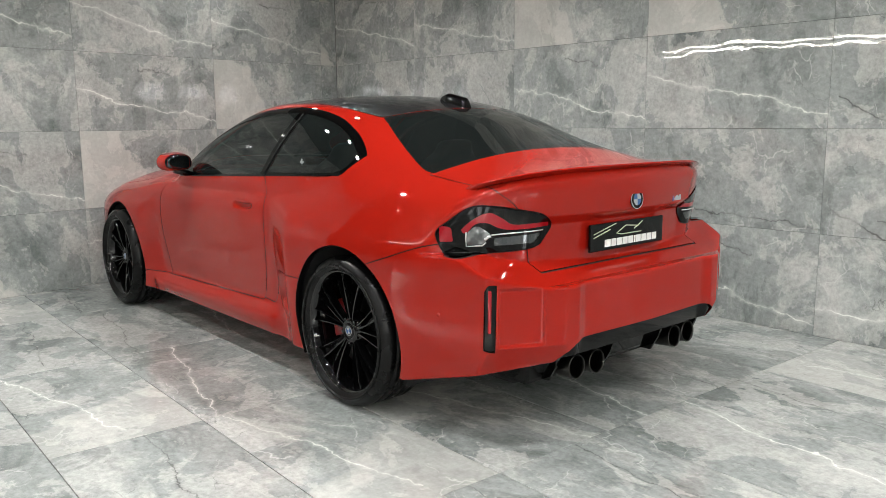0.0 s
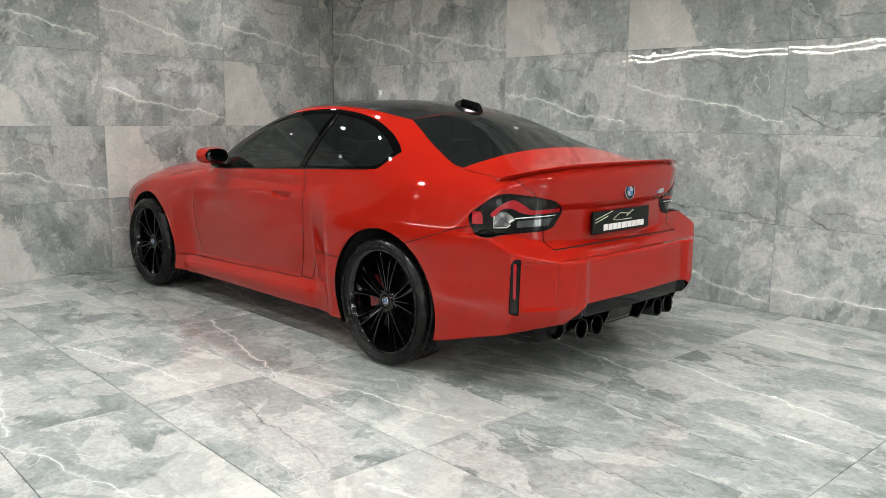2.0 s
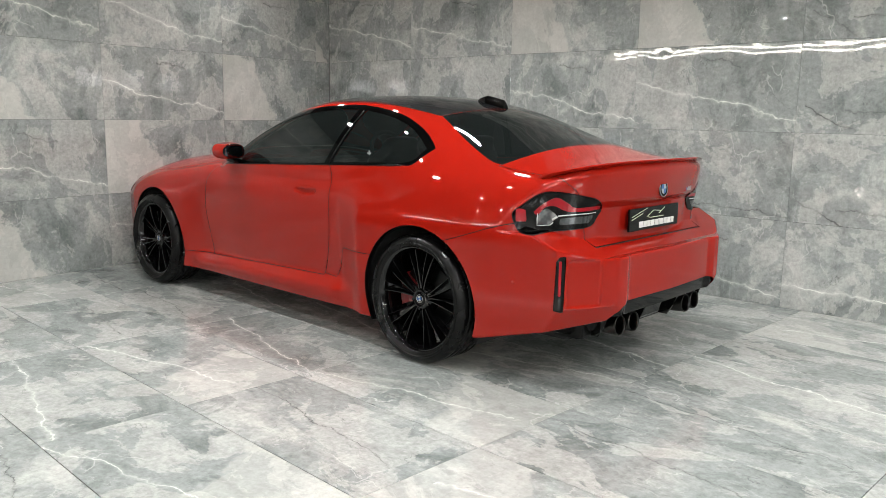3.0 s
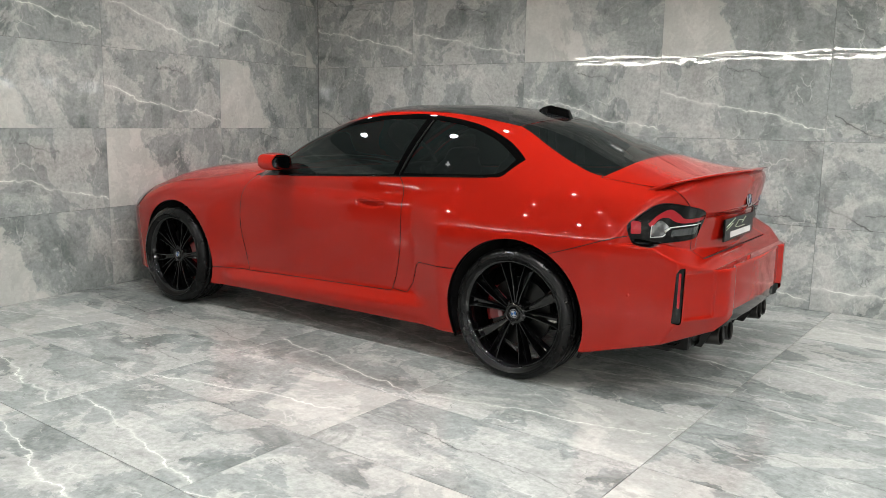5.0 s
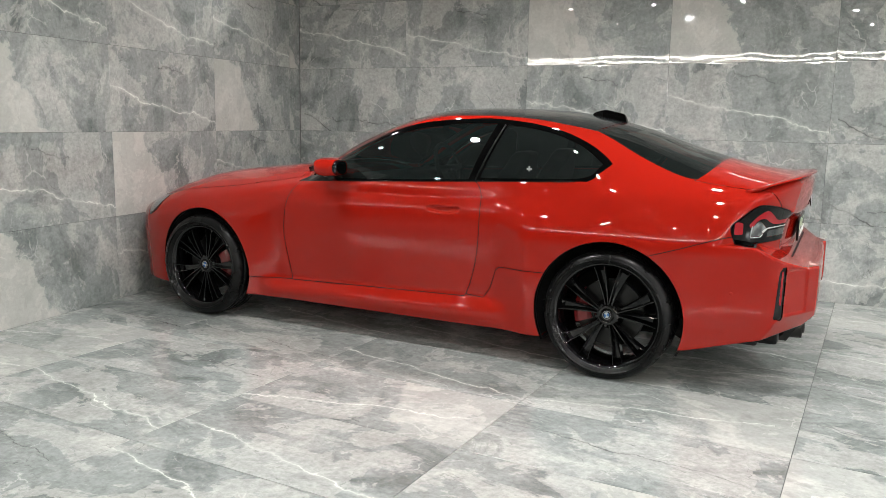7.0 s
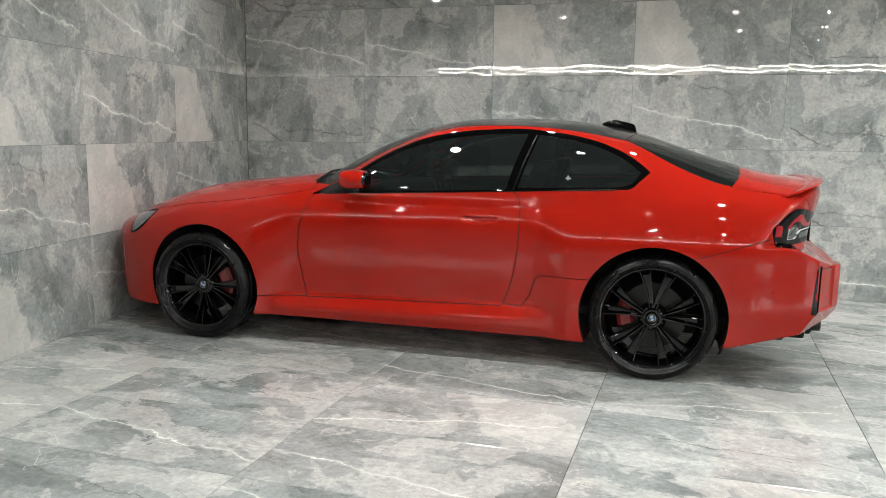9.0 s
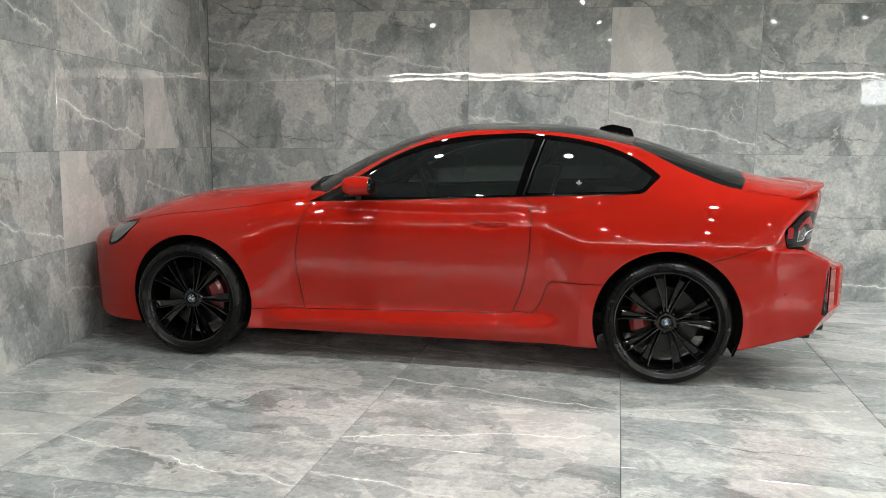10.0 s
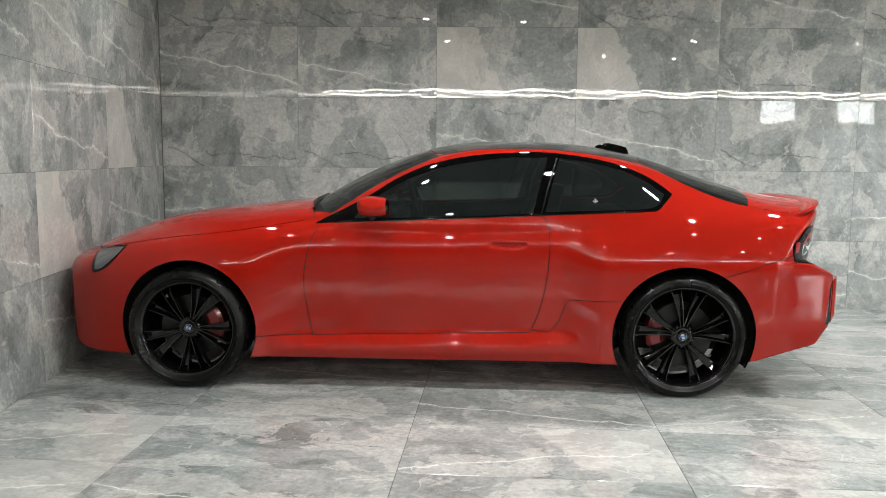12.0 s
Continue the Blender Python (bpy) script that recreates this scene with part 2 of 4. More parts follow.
floor = slab("floor", box(FAR - 0.2, BACK + 0.2, SOUTH - 0.2, NORTH + 0.2, -0.2, -0.006), GROUT, "polished pale grey marble-look tiled showroom floor", "floor")


# ---- car body: one smooth solid, given by section curves, cut into its panels ----
def spline(xs, ys):
    """Natural cubic through the knots, level beyond its ends' slopes."""
    xs, ys = np.array(xs, float), np.array(ys, float)
    n = len(xs)
    h = np.diff(xs)
    A = np.eye(n)
    r = np.zeros(n)
    for i in range(1, n - 1):
        A[i, i - 1:i + 2] = h[i - 1], 2 * (h[i - 1] + h[i]), h[i]
        r[i] = 6 * ((ys[i + 1] - ys[i]) / h[i] - (ys[i] - ys[i - 1]) / h[i - 1])
    m = np.linalg.solve(A, r)

    def f(x):
        x = np.asarray(x, float)
        i = np.clip(np.searchsorted(xs, x) - 1, 0, n - 2)
        xc = np.clip(x, xs[0], xs[-1])
        a, b = xs[i + 1] - xc, xc - xs[i]
        y = (m[i] * a ** 3 + m[i + 1] * b ** 3) / (6 * h[i]) + (ys[i] / h[i] - m[i] * h[i] / 6) * a + (ys[i + 1] / h[i] - m[i + 1] * h[i] / 6) * b
        s0 = (ys[1] - ys[0]) / h[0] - h[0] * m[1] / 6
        s1 = (ys[-1] - ys[-2]) / h[-1] + h[-1] * m[-2] / 6
        return y + np.where(x < xs[0], (x - xs[0]) * s0, 0) + np.where(x > xs[-1], (x - xs[-1]) * s1, 0)
    return f


def smooth(e0, e1, x):
    t = np.clip((x - e0) / (e1 - e0), 0, 1)
    return t * t * t * (t * (6 * t - 15) + 10)


def smax(a, b, r):
    h = np.maximum(r - np.abs(a - b), 0) / r
    return np.maximum(a, b) + h ** 3 * r / 6


def smin(a, b, r):
    return -smax(-a, -b, r)


def ease(e0, e1, x, r=0.3):
    """A straight ramp from nought to one with small rounded ends, for pressed edges."""
    t = (x - e0) / (e1 - e0)
    return smin(smax(t, 0 * t, r), 1 + 0 * t, r)


AXLE_R = 2.752                  # wheelbase
HUB_Z = 0.335
ARCH_F, ARCH_R = 0.386, 0.39    # wheel arch radii

door_section = spline([0.1, 0.25, 0.35, 0.5, 0.65, 0.78, 0.88, 0.95, 1.0, 1.1], [0.822, 0.830, 0.840, 0.859, 0.876, 0.884, 0.876, 0.857, 0.835, 0.775])
plan_taper = spline([-0.9, -0.8, -0.7, -0.55, -0.35, -0.1, 0.3, 0.8, 1.6, 2.4, 2.9, 3.15, 3.35, 3.55, 3.75], [-0.46, -0.29, -0.185, -0.095, -0.04, -0.01, -0.004, 0.0, 0.004, 0.004, -0.004, -0.016, -0.04, -0.085, -0.15])
deck_line = spline([-0.95, -0.82, -0.68, -0.51, -0.23, 0.09, 0.43, 0.63, 1.2, 2.4, 3.0, 3.2, 3.4, 3.6, 3.75], [0.66, 0.715, 0.775, 0.85, 0.935, 0.975, 1.012, 1.03, 1.05, 1.085, 1.085, 1.078, 1.068, 1.066, 1.05])
roof_line = spline([0.3, 0.61, 0.89, 1.1, 1.28, 1.45, 1.82, 2.18, 2.5, 2.75, 2.95, 3.2, 3.5], [0.86, 1.03, 1.185, 1.278, 1.34, 1.38, 1.402, 1.392, 1.345, 1.276, 1.20, 1.10, 0.965])
glass_width = spline([0.5, 0.8, 1.1, 1.6, 2.1, 2.5, 2.8, 3.1, 3.4], [0.79, 0.835, 0.855, 0.865, 0.86, 0.84, 0.81, 0.765, 0.71])
tail_centre = spline([0.6, 0.72, 0.86, 0.95, 1.0, 1.06, 1.12], [3.592, 3.603, 3.620, 3.638, 3.646, 3.635, 3.597])


def body_field(P):
    """Below nought inside the car's skin. x runs to the tail from the front axle, y outwards from the middle, z up."""
    x, a, z = P[:, 0], np.abs(P[:, 1]), P[:, 2]
    taper = plan_taper(x)
    side = door_section(z) + taper
    # flared wings over the wheels
    front = ease(0.60, 0.37, x) * ease(0.84, 0.64, z, 0.5) * (0.052 + 0.018 * smooth(0.7, 0.3, z))
    rear = ease(2.09, 2.30, x, 0.22) * smooth(1.03, 0.645, z) * (0.062 + 0.018 * smooth(0.7, 0.3, z) - 0.02 * smooth(3.1, 3.5, x))
    low = smooth(0.45, 0.2, z)
    sill_top = 0.302 + 0.022 * (x - 0.6)
    sill = 0.056 * ease(sill_top + 0.004, sill_top - 0.055, z, 0.6) * smooth(0.40, 0.62, x) * smooth(2.26, 2.0, x) * (1 - 0.35 * smooth(0.24, 0.15, z))
    side = side + front + rear + sill
    side = side - 0.012 * low * smooth(3.1, 3.3, x)
    # cupped recess behind the door handle
    cup = 1 - ((x - 1.785) / 0.118) ** 2 - ((z - 0.829) / 0.027) ** 2
    side = side - 0.016 * smooth(0.0, 0.7, cup)
    s = a - side
    top = z - (deck_line(x) - 0.118 * (a / 0.8) ** 3.2 * (1 - 0.25 * smooth(2.6, 3.2, x)))
    tub = smax(s, top, 0.13)
    # tail above the bumper
    xt = tail_centre(z) - 0.030 * ease(0.56, 0.47, a) * ease(0.885, 0.85, z)
    tail = x - (xt - 0.055 * (a / 0.5) ** 2 - 0.06 * np.clip(a - 0.45, 0, 1) ** 2 / 0.09)
    tub = smax(tub, tail, 0.045)
    # bumper
    b = smax(s + 0.03 * smooth(3.30, 3.02, x), x - (3.722 + 0.022 * ease(0.425, 0.475, a) - 0.03 * (a / 0.6) ** 2 - 0.35 * np.clip(0.45 - z, 0, 1) ** 1.6), 0.03)
    pad = (x - 3.705) * 0.88 + (a - 0.57) * 0.475 + 0.55 * np.clip(0.41 - z, 0, 1)
    w = x - 3.32 + 0.86 - a
    pad = pad + 0.010 * smooth(0.335, 0.352, w) * smooth(0.60, 0.575, w) * smooth(0.405, 0.425, z) * smooth(0.645, 0.625, z)
    b = smax(b, pad, 0.012)
    ledge = (z - np.clip(0.742 - 0.5 * (x - 3.45), 0.635, 0.75)) * 0.9
    b = smax(b, ledge, 0.016)
    b = np.maximum(b, 2.9 - x)
    tub = smin(tub, b, 0.008)
    # nose
    nose = (-0.885 + 0.10 * (a / 0.7) ** 3 + 0.32 * np.clip(z - 0.60, 0, 1) ** 1.4 + 0.5 * np.clip(0.30 - z, 0, 1) ** 1.5) - x
    tub = smax(tub, nose, 0.08)
    # underside
    base = 0.172 + 0.028 * smooth(2.2, 3.0, x) + np.clip(x - 3.14, 0, 1) * 0.24 + 0.05 * smooth(-0.6, -0.9, x)
    tub = smax(tub, base - z, 0.012)
    # cabin
    back = smooth(1.3, 2.3, x)
    xe = x - 0.17 * (a / 0.8) ** 2 * (1 - back) + 0.13 * (a / 0.7) ** 2 * back
    roof = z - (roof_line(xe) - 0.045 * (a / 0.55) ** 2.4)
    dz = z - 0.95
    up = 0.5 * (dz + np.sqrt(dz ** 2 + 0.0025))
    down = 0.5 * (np.sqrt((dz + 0.03) ** 2 + 0.0016) - dz - 0.03)
    flank = a - (glass_width(x) + 0.008 - 0.44 * up - 0.42 * up ** 2 - 6 * down ** 2)
    cab = smax(roof, flank, 0.075 + 0.22 * smooth(2.35, 2.95, x))
    cab = smax(smax(cab, 0.62 - z, 0.1), x - 3.36, 0.05)
    return smin(tub, cab, 0.035 + 0.22 * smooth(2.2, 2.9, x))


def field_normal(P, field=body_field, e=0.002):
    g = np.stack([field(P + d) - field(P - d) for d in np.eye(3) * e], 1) / (2 * e)
    return g


def onto(P, field=body_field, times=3):
    P = P.copy()
    for _ in range(times):
        g = field_normal(P, field)
        P -= (field(P) / np.maximum((g * g).sum(1), 1e-3))[:, None] * g
    return P


def skin(field, lo, hi, h):
    """Mesh of the nought level of a field in a box, by surface nets."""
    n = np.ceil((np.array(hi) - lo) / h).astype(int) + 1
    ax = [lo[i] + h * np.arange(n[i]) for i in range(3)]
    # coarse look first, then only the cells near the skin
    far = [np.arange(0, n[i] + 3, 4) for i in range(3)]
    X, Y, Z = np.meshgrid(*[lo[i] + h * far[i] for i in range(3)], indexing="ij")
    rough = field(np.stack([X.ravel(), Y.ravel(), Z.ravel()], 1)).reshape(X.shape)
    near = np.ix_(*[np.minimum((np.arange(n[i]) + 2) // 4, len(far[i]) - 1) for i in range(3)])
    f = rough[near].copy()
    I = np.argwhere(np.abs(f) < 8.5 * h)
    f[tuple(I.T)] = field(np.array(lo) + h * I)
    s = f < 0
    c = sum(s[i:n[0] - 1 + i, j:n[1] - 1 + j, k:n[2] - 1 + k].astype(int) for i in (0, 1) for j in (0, 1) for k in (0, 1))
    mixed = np.argwhere((c > 0) & (c < 8))
    index = np.full(c.shape, -1)
    index[tuple(mixed.T)] = np.arange(len(mixed))
    tot, cnt = np.zeros((len(mixed), 3)), np.zeros(len(mixed))
    for axis in range(3):
        o1, o2 = [i for i in range(3) if i != axis]
        for p in (0, 1):
            for q in (0, 1):
                A = mixed.copy()
                A[:, o1] += p
                A[:, o2] += q
                B = A.copy()
                B[:, axis] += 1
                fa, fb = f[tuple(A.T)], f[tuple(B.T)]
                ok = (fa < 0) != (fb < 0)
                t = np.where(ok, fa / np.where(ok, fa - fb, 1), 0)
                pos = A.astype(float)
                pos[:, axis] += t
                tot[ok] += pos[ok]
                cnt[ok] += 1
    V = np.array(lo) + h * tot / cnt[:, None]
    quads = []
    for axis in range(3):
        o1, o2 = [(1, 2), (2, 0), (0, 1)][axis]
        sl0, sl1 = [slice(None)] * 3, [slice(None)] * 3
        sl0[axis], sl1[axis] = slice(0, -1), slice(1, None)
        E = np.argwhere(s[tuple(sl0)] != s[tuple(sl1)])
        E = E[(E[:, o1] > 0) & (E[:, o2] > 0) & (E[:, o1] < n[o1] - 1) & (E[:, o2] < n[o2] - 1)]
        cs = []
        for p, q in ((1, 1), (0, 1), (0, 0), (1, 0)):
            C = E.copy()
            C[:, o1] -= p
            C[:, o2] -= q
            cs.append(index[tuple(C.T)])
        quads.append(np.stack(cs, 1))
    Q = np.concatenate(quads)
    Q = Q[(Q >= 0).all(1)]
    T = np.concatenate([Q[:, [0, 1, 2]], Q[:, [0, 2, 3]]])
    V = onto(V, field)
    return V, face_out(V, T, field)


def face_out(V, T, field):
    mid = V[T].mean(1)
    nor = np.cross(V[T[:, 1]] - V[T[:, 0]], V[T[:, 2]] - V[T[:, 0]])
    flip = (nor * field_normal(mid, field)).sum(1) < 0
    T = T.copy()
    T[flip] = T[flip][:, ::-1]
    return T


def compact(V, T):
    if len(T) == 0:
        return np.zeros((0, 3)), np.zeros((0, 3), int)
    used, inv = np.unique(T, return_inverse=True)
    return V[used], inv.reshape(T.shape)


def split(M, dist, field=body_field):
    """Cuts a mesh along the nought line of dist: the piece inside (below nought) and the rest."""
    V, T = M
    if len(T) == 0:
        return M, M
    d = dist(V)
    d = np.where(np.abs(d) < 1e-6, 1e-6, d)
    neg = d < 0
    k = neg[T].sum(1)
    ins, out = [T[k == 3]], [T[k == 0]]
    extra, base = [], len(V)
    for count, lone in ((1, True), (2, False)):
        C = T[k == count]
        if not len(C):
            continue
        which = np.argmax(neg[C] == lone, axis=1)
        C = np.stack([C[np.arange(len(C)), (which + i) % 3] for i in range(3)], 1)
        A, B, D = C.T
        tp = (d[A] / (d[A] - d[B]))[:, None]
        tq = (d[A] / (d[A] - d[D]))[:, None]
        P, Q = V[A] + (V[B] - V[A]) * tp, V[A] + (V[D] - V[A]) * tq
        ip = base + np.arange(len(C))
        iq = ip + len(C)
        base += 2 * len(C)
        extra += [P, Q]
        one = [np.stack([A, ip, iq], 1)]
        two = [np.stack([ip, B, D], 1), np.stack([ip, D, iq], 1)]
        (ins if lone else out).extend(one)
        (out if lone else ins).extend(two)
    if extra:
        X = np.concatenate(extra)
        V = np.concatenate([V, onto(X, field, 2)])
    return compact(V, np.concatenate(ins)), compact(V, np.concatenate(out))


def outline(points, per=8, closed=True, sharp=()):
    """A smooth line through a few points; it keeps the corners whose numbers are in sharp."""
    p = np.array(points, float)
    n = len(p)
    out = []
    for i in range(n if closed else n - 1):
        a, b = p[i], p[(i + 1) % n]
        za = a if (i in sharp or (not closed and i == 0)) else p[i - 1]
        zb = b if ((i + 1) % n in sharp or (not closed and i == n - 2)) else p[(i + 2) % n]
        ma = (b - za) / (1 if za is a else 2)
        mb = (zb - a) / (1 if zb is b else 2)
        for t in np.arange(per) / per:
            out.append((2 * t ** 3 - 3 * t ** 2 + 1) * a + (t ** 3 - 2 * t ** 2 + t) * ma + (3 * t ** 2 - 2 * t ** 3) * b + (t ** 3 - t ** 2) * mb)
    if not closed:
        out.append(p[-1])
    return np.array(out)


def poly_dist(poly):
    """Signed distance to a closed outline, below nought inside."""
    A, B = poly, np.roll(poly, -1, 0)

    def f(Q):
        best = np.full(len(Q), 1e9)
        inside = np.zeros(len(Q), bool)
        for a, b in zip(A, B):
            e = b - a
            w = Q - a
            t = np.clip((w @ e) / max(e @ e, 1e-12), 0, 1)
            best = np.minimum(best, ((w - t[:, None] * e) ** 2).sum(1))
            if a[1] != b[1]:
                cross = ((a[1] > Q[:, 1]) != (b[1] > Q[:, 1])) & (Q[:, 0] < (b[0] - a[0]) * (Q[:, 1] - a[1]) / (b[1] - a[1]) + a[0])
                inside ^= cross
        d = np.sqrt(best)
        return np.where(inside, -d, d)
    return f


XZ, XY = [0, 2], [0, 1]
GAP = 0.0024


def region(points, axes=XZ, keep=None, sharp=(), per=8):
    f = poly_dist(outline(points, per, True, sharp))

    def g(V):
        d = f(np.stack([V[:, axes[0]], np.abs(V[:, axes[1]])], 1) if axes is XY else V[:, axes])
        return d if keep is None else np.maximum(d, keep(V))
    return g


def panel_cut(M, dist):
    """The panel inside dist, the rest, and the dark gap between them."""
    inner, rest = split(M, lambda V: dist(V) + GAP)
    gap, rest = split(rest, lambda V: dist(V) - GAP)
    return inner, rest, gap


def join(*meshes):
    Vs, Ts, n = [], [], 0
    for V, T in meshes:
        Vs.append(V)
        Ts.append(T + n)
        n += len(V)
    return np.concatenate(Vs), np.concatenate(Ts)


def skin_part(name, M, mat, parent, both=True, side=-1, lift=0.0, label="", field=body_field):
    """A piece of the skin as an object; side -1 is the car's left. both: the piece with its mirror image in one mesh."""
    V, T = M
    N = field_normal(V, field)
    N /= np.maximum(np.linalg.norm(N, axis=1), 1e-9)[:, None]
    V = V + N * lift
    flip = np.array([1, -1, 1])
    if both:
        VV, NN, TT = np.concatenate([V, V * flip]), np.concatenate([N, N * flip]), np.concatenate([T, T[:, ::-1] + len(V)])
    elif side < 0:
        VV, NN, TT = V * flip, N * flip, T[:, ::-1]
    else:
        VV, NN, TT = V, N, T
    me = bpy.data.meshes.new(name)
    me.from_pydata(VV.tolist(), [], TT.tolist())
    me.materials.append(mat)
    me.polygons.foreach_set("use_smooth", [True] * len(me.polygons))
    me.normals_split_custom_set_from_vertices(NN.tolist())
    ob = new(name, me)
    ob.parent = parent
    if label:
        ob["label"] = label
    return ob


# car materials
def paint():
    m = material("red_metallic_paint", (0.33, 0.011, 0.005), 0.5, 0.0, 1.0, 0.0)
    n = Nodes(m)
    co = n.add("ShaderNodeTexCoord").outputs["Object"]
    n.bsdf.inputs["Coat IOR"].default_value = 1.40
    n.bsdf.inputs["Coat Roughness"].default_value = 0.0
    fl = n.noise(co, 900.0, 2.0)
    n.put(n.bsdf.inputs["Base Color"], n.mix(n.ramp(fl, [(0.4, 0.0), (0.65, 1.0)]), (0.285, 0.0095, 0.0045), (0.365, 0.012, 0.0058)))
    return m


def tinted(name, through, rough=0.0):
    m = bpy.data.materials.new(name)
    m.use_nodes = True
    t = m.node_tree
    t.nodes.clear()
    tr = t.nodes.new("ShaderNodeBsdfTransparent")
    tr.inputs[0].default_value = (*through, 1)
    gl = t.nodes.new("ShaderNodeBsdfGlossy")
    gl.inputs["Roughness"].default_value = rough
    fr = t.nodes.new("ShaderNodeFresnel")
    fr.inputs[0].default_value = 1.9
    mx = t.nodes.new("ShaderNodeMixShader")
    o = t.nodes.new("ShaderNodeOutputMaterial")
    t.links.new(fr.outputs[0], mx.inputs[0])
    # grey-green diffuse share, standing in for the room's reflection in the glass
    df = t.nodes.new("ShaderNodeBsdfDiffuse")
    df.inputs[0].default_value = (0.040, 0.052, 0.050, 1)
    haze_mix = t.nodes.new("ShaderNodeMixShader")
    haze_mix.inputs[0].default_value = 0.17
    t.links.new(tr.outputs[0], haze_mix.inputs[1])
    t.links.new(df.outputs[0], haze_mix.inputs[2])
    t.links.new(haze_mix.outputs[0], mx.inputs[1])
    t.links.new(gl.outputs[0], mx.inputs[2])
    t.links.new(mx.outputs[0], o.inputs[0])
    return m


PAINT = paint()
GLOSS_BLACK = material("gloss_black", (0.0015, 0.0015, 0.0015), 0.03, 0.0, 0.0, 0.3)
SATIN_BLACK = material("satin_black_plastic", (0.003, 0.003, 0.003), 0.32, spec=0.2)
SHUT = material("panel_gap_dark", (0.01, 0.003, 0.003), 0.8)
LINER = material("wheel_arch_liner", (0.012, 0.012, 0.012), 0.8)
GLASS = tinted("tinted_glass", (0.30, 0.35, 0.335))
PRIVACY = tinted("dark_tinted_glass", (0.20, 0.225, 0.22))
RED_LENS = material("red_lens", (0.30, 0.002, 0.009), 0.3, 0.0, 0.7, 0.1)


def carbon():
    m = material("carbon_roof", (0.012, 0.013, 0.014), 0.25, 0.0, 0.6, 0.2)
    n = Nodes(m)
    co = n.add("ShaderNodeTexCoord").outputs["Object"]
    ck = n.add("ShaderNodeTexChecker")
    ck.inputs["Scale"].default_value = 160.0
    n.put(ck.inputs[0], co)
    n.put(n.bsdf.inputs["Base Color"], n.mix(ck.outputs[1], (0.004, 0.0045, 0.005), (0.012, 0.013, 0.014)))
    return m


CARBON = carbon()
TRIM = material("dark_cabin_trim", (0.014, 0.014, 0.015), 0.7)


def lens_material():
    """Clear lamp cover over a ribbed grey reflector."""
    m = material("clear_lens", (0.16, 0.17, 0.17), 0.12, 0.5, 0.6)
    n = Nodes(m)
    co = n.add("ShaderNodeTexCoord").outputs["Object"]
    vo = n.add("ShaderNodeTexVoronoi")
    vo.inputs["Scale"].default_value = 30.0
    n.put(vo.inputs["Vector"], co)
    n.put(n.bsdf.inputs["Base Color"], n.mix(n.ramp(n.noise(co, 14.0, 2.0), [(0.44, 0.0), (0.60, 1.0)]), (0.08, 0.085, 0.088), (0.36, 0.37, 0.37)))
    n.put(n.bsdf.inputs["Normal"], n.bump(vo.outputs["Distance"], 0.4, 0.008))
    return m


CLEAR_LENS = lens_material()
GLARE_STRIP = material("glare_strip", (0.10, 0.105, 0.11), 0.06, 1.0, 0.8)
LAMP_BLACK = material("lamp_black", (0.001, 0.001, 0.001), 0.01, 0.0, 0.0, 0.22)
HEAD_LENS = material("headlamp_lens", (0.10, 0.11, 0.115), 0.12, 0.3, 1.0)

car = tagged(new("car"), "glossy red two-door coupe with black roof, parked on the marble floor", "car")
CAR_POSE = pose(2.861, 5.731, 0, 0, 0, -90.78)
car.matrix_world = CAR_POSE

H = 0.0115
whole = skin(body_field, (-0.98, -0.04, 0.12), (3.78, 1.0, 1.44), H)
_, half = split(whole, lambda V: V[:, 1])


def wheel_dist(cx, r):
    return lambda V: np.maximum(np.hypot(V[:, 0] - cx, V[:, 2] - HUB_Z) - r, 0.3 - V[:, 1])


_, half = split(half, wheel_dist(0.0, ARCH_F))
_, half = split(half, wheel_dist(AXLE_R, ARCH_R))

gaps = []
# side windows
DLO = [(0.70, 0.925), (0.99, 1.075), (1.15, 1.175), (1.31, 1.248), (1.47, 1.292), (1.63, 1.317), (1.79, 1.329), (1.95, 1.335), (2.10, 1.325), (2.26, 1.303), (2.42, 1.265), (2.56, 1.207), (2.65, 1.15), (2.702, 1.108), (2.65, 1.058), (2.605, 1.02), (2.52, 1.012), (1.96, 0.992), (1.16, 0.952)]
outer = lambda V: 0.45 - V[:, 1]
window, half = split(half, region(DLO, keep=outer, sharp=(0, 13)))
front_glass, frame_rest = split(window, region([(0.93, 0.962), (1.03, 1.062), (1.2, 1.165), (1.4, 1.24), (1.6, 1.28), (1.8, 1.303), (2.012, 1.306), (1.962, 1.15), (1.922, 0.997), (1.4, 0.974)], sharp=(0, 6, 8)))
rear_glass, frame_rest = split(frame_rest, region([(1.990, 1.007), (2.030, 1.15), (2.078, 1.302), (2.25, 1.278), (2.40, 1.243), (2.53, 1.19), (2.655, 1.105), (2.575, 1.034), (2.3, 1.018)], sharp=(0, 2, 6)))
for s in (-1, 1):
    skin_part("window_frame", frame_rest, GLOSS_BLACK, car, False, s, label="gloss black side window surround")
    skin_part("door_window", front_glass, GLASS, car, False, s, -0.002, "dark tinted side window")
    skin_part("quarter_window", rear_glass, PRIVACY, car, False, s, -0.002, "dark tinted side window")

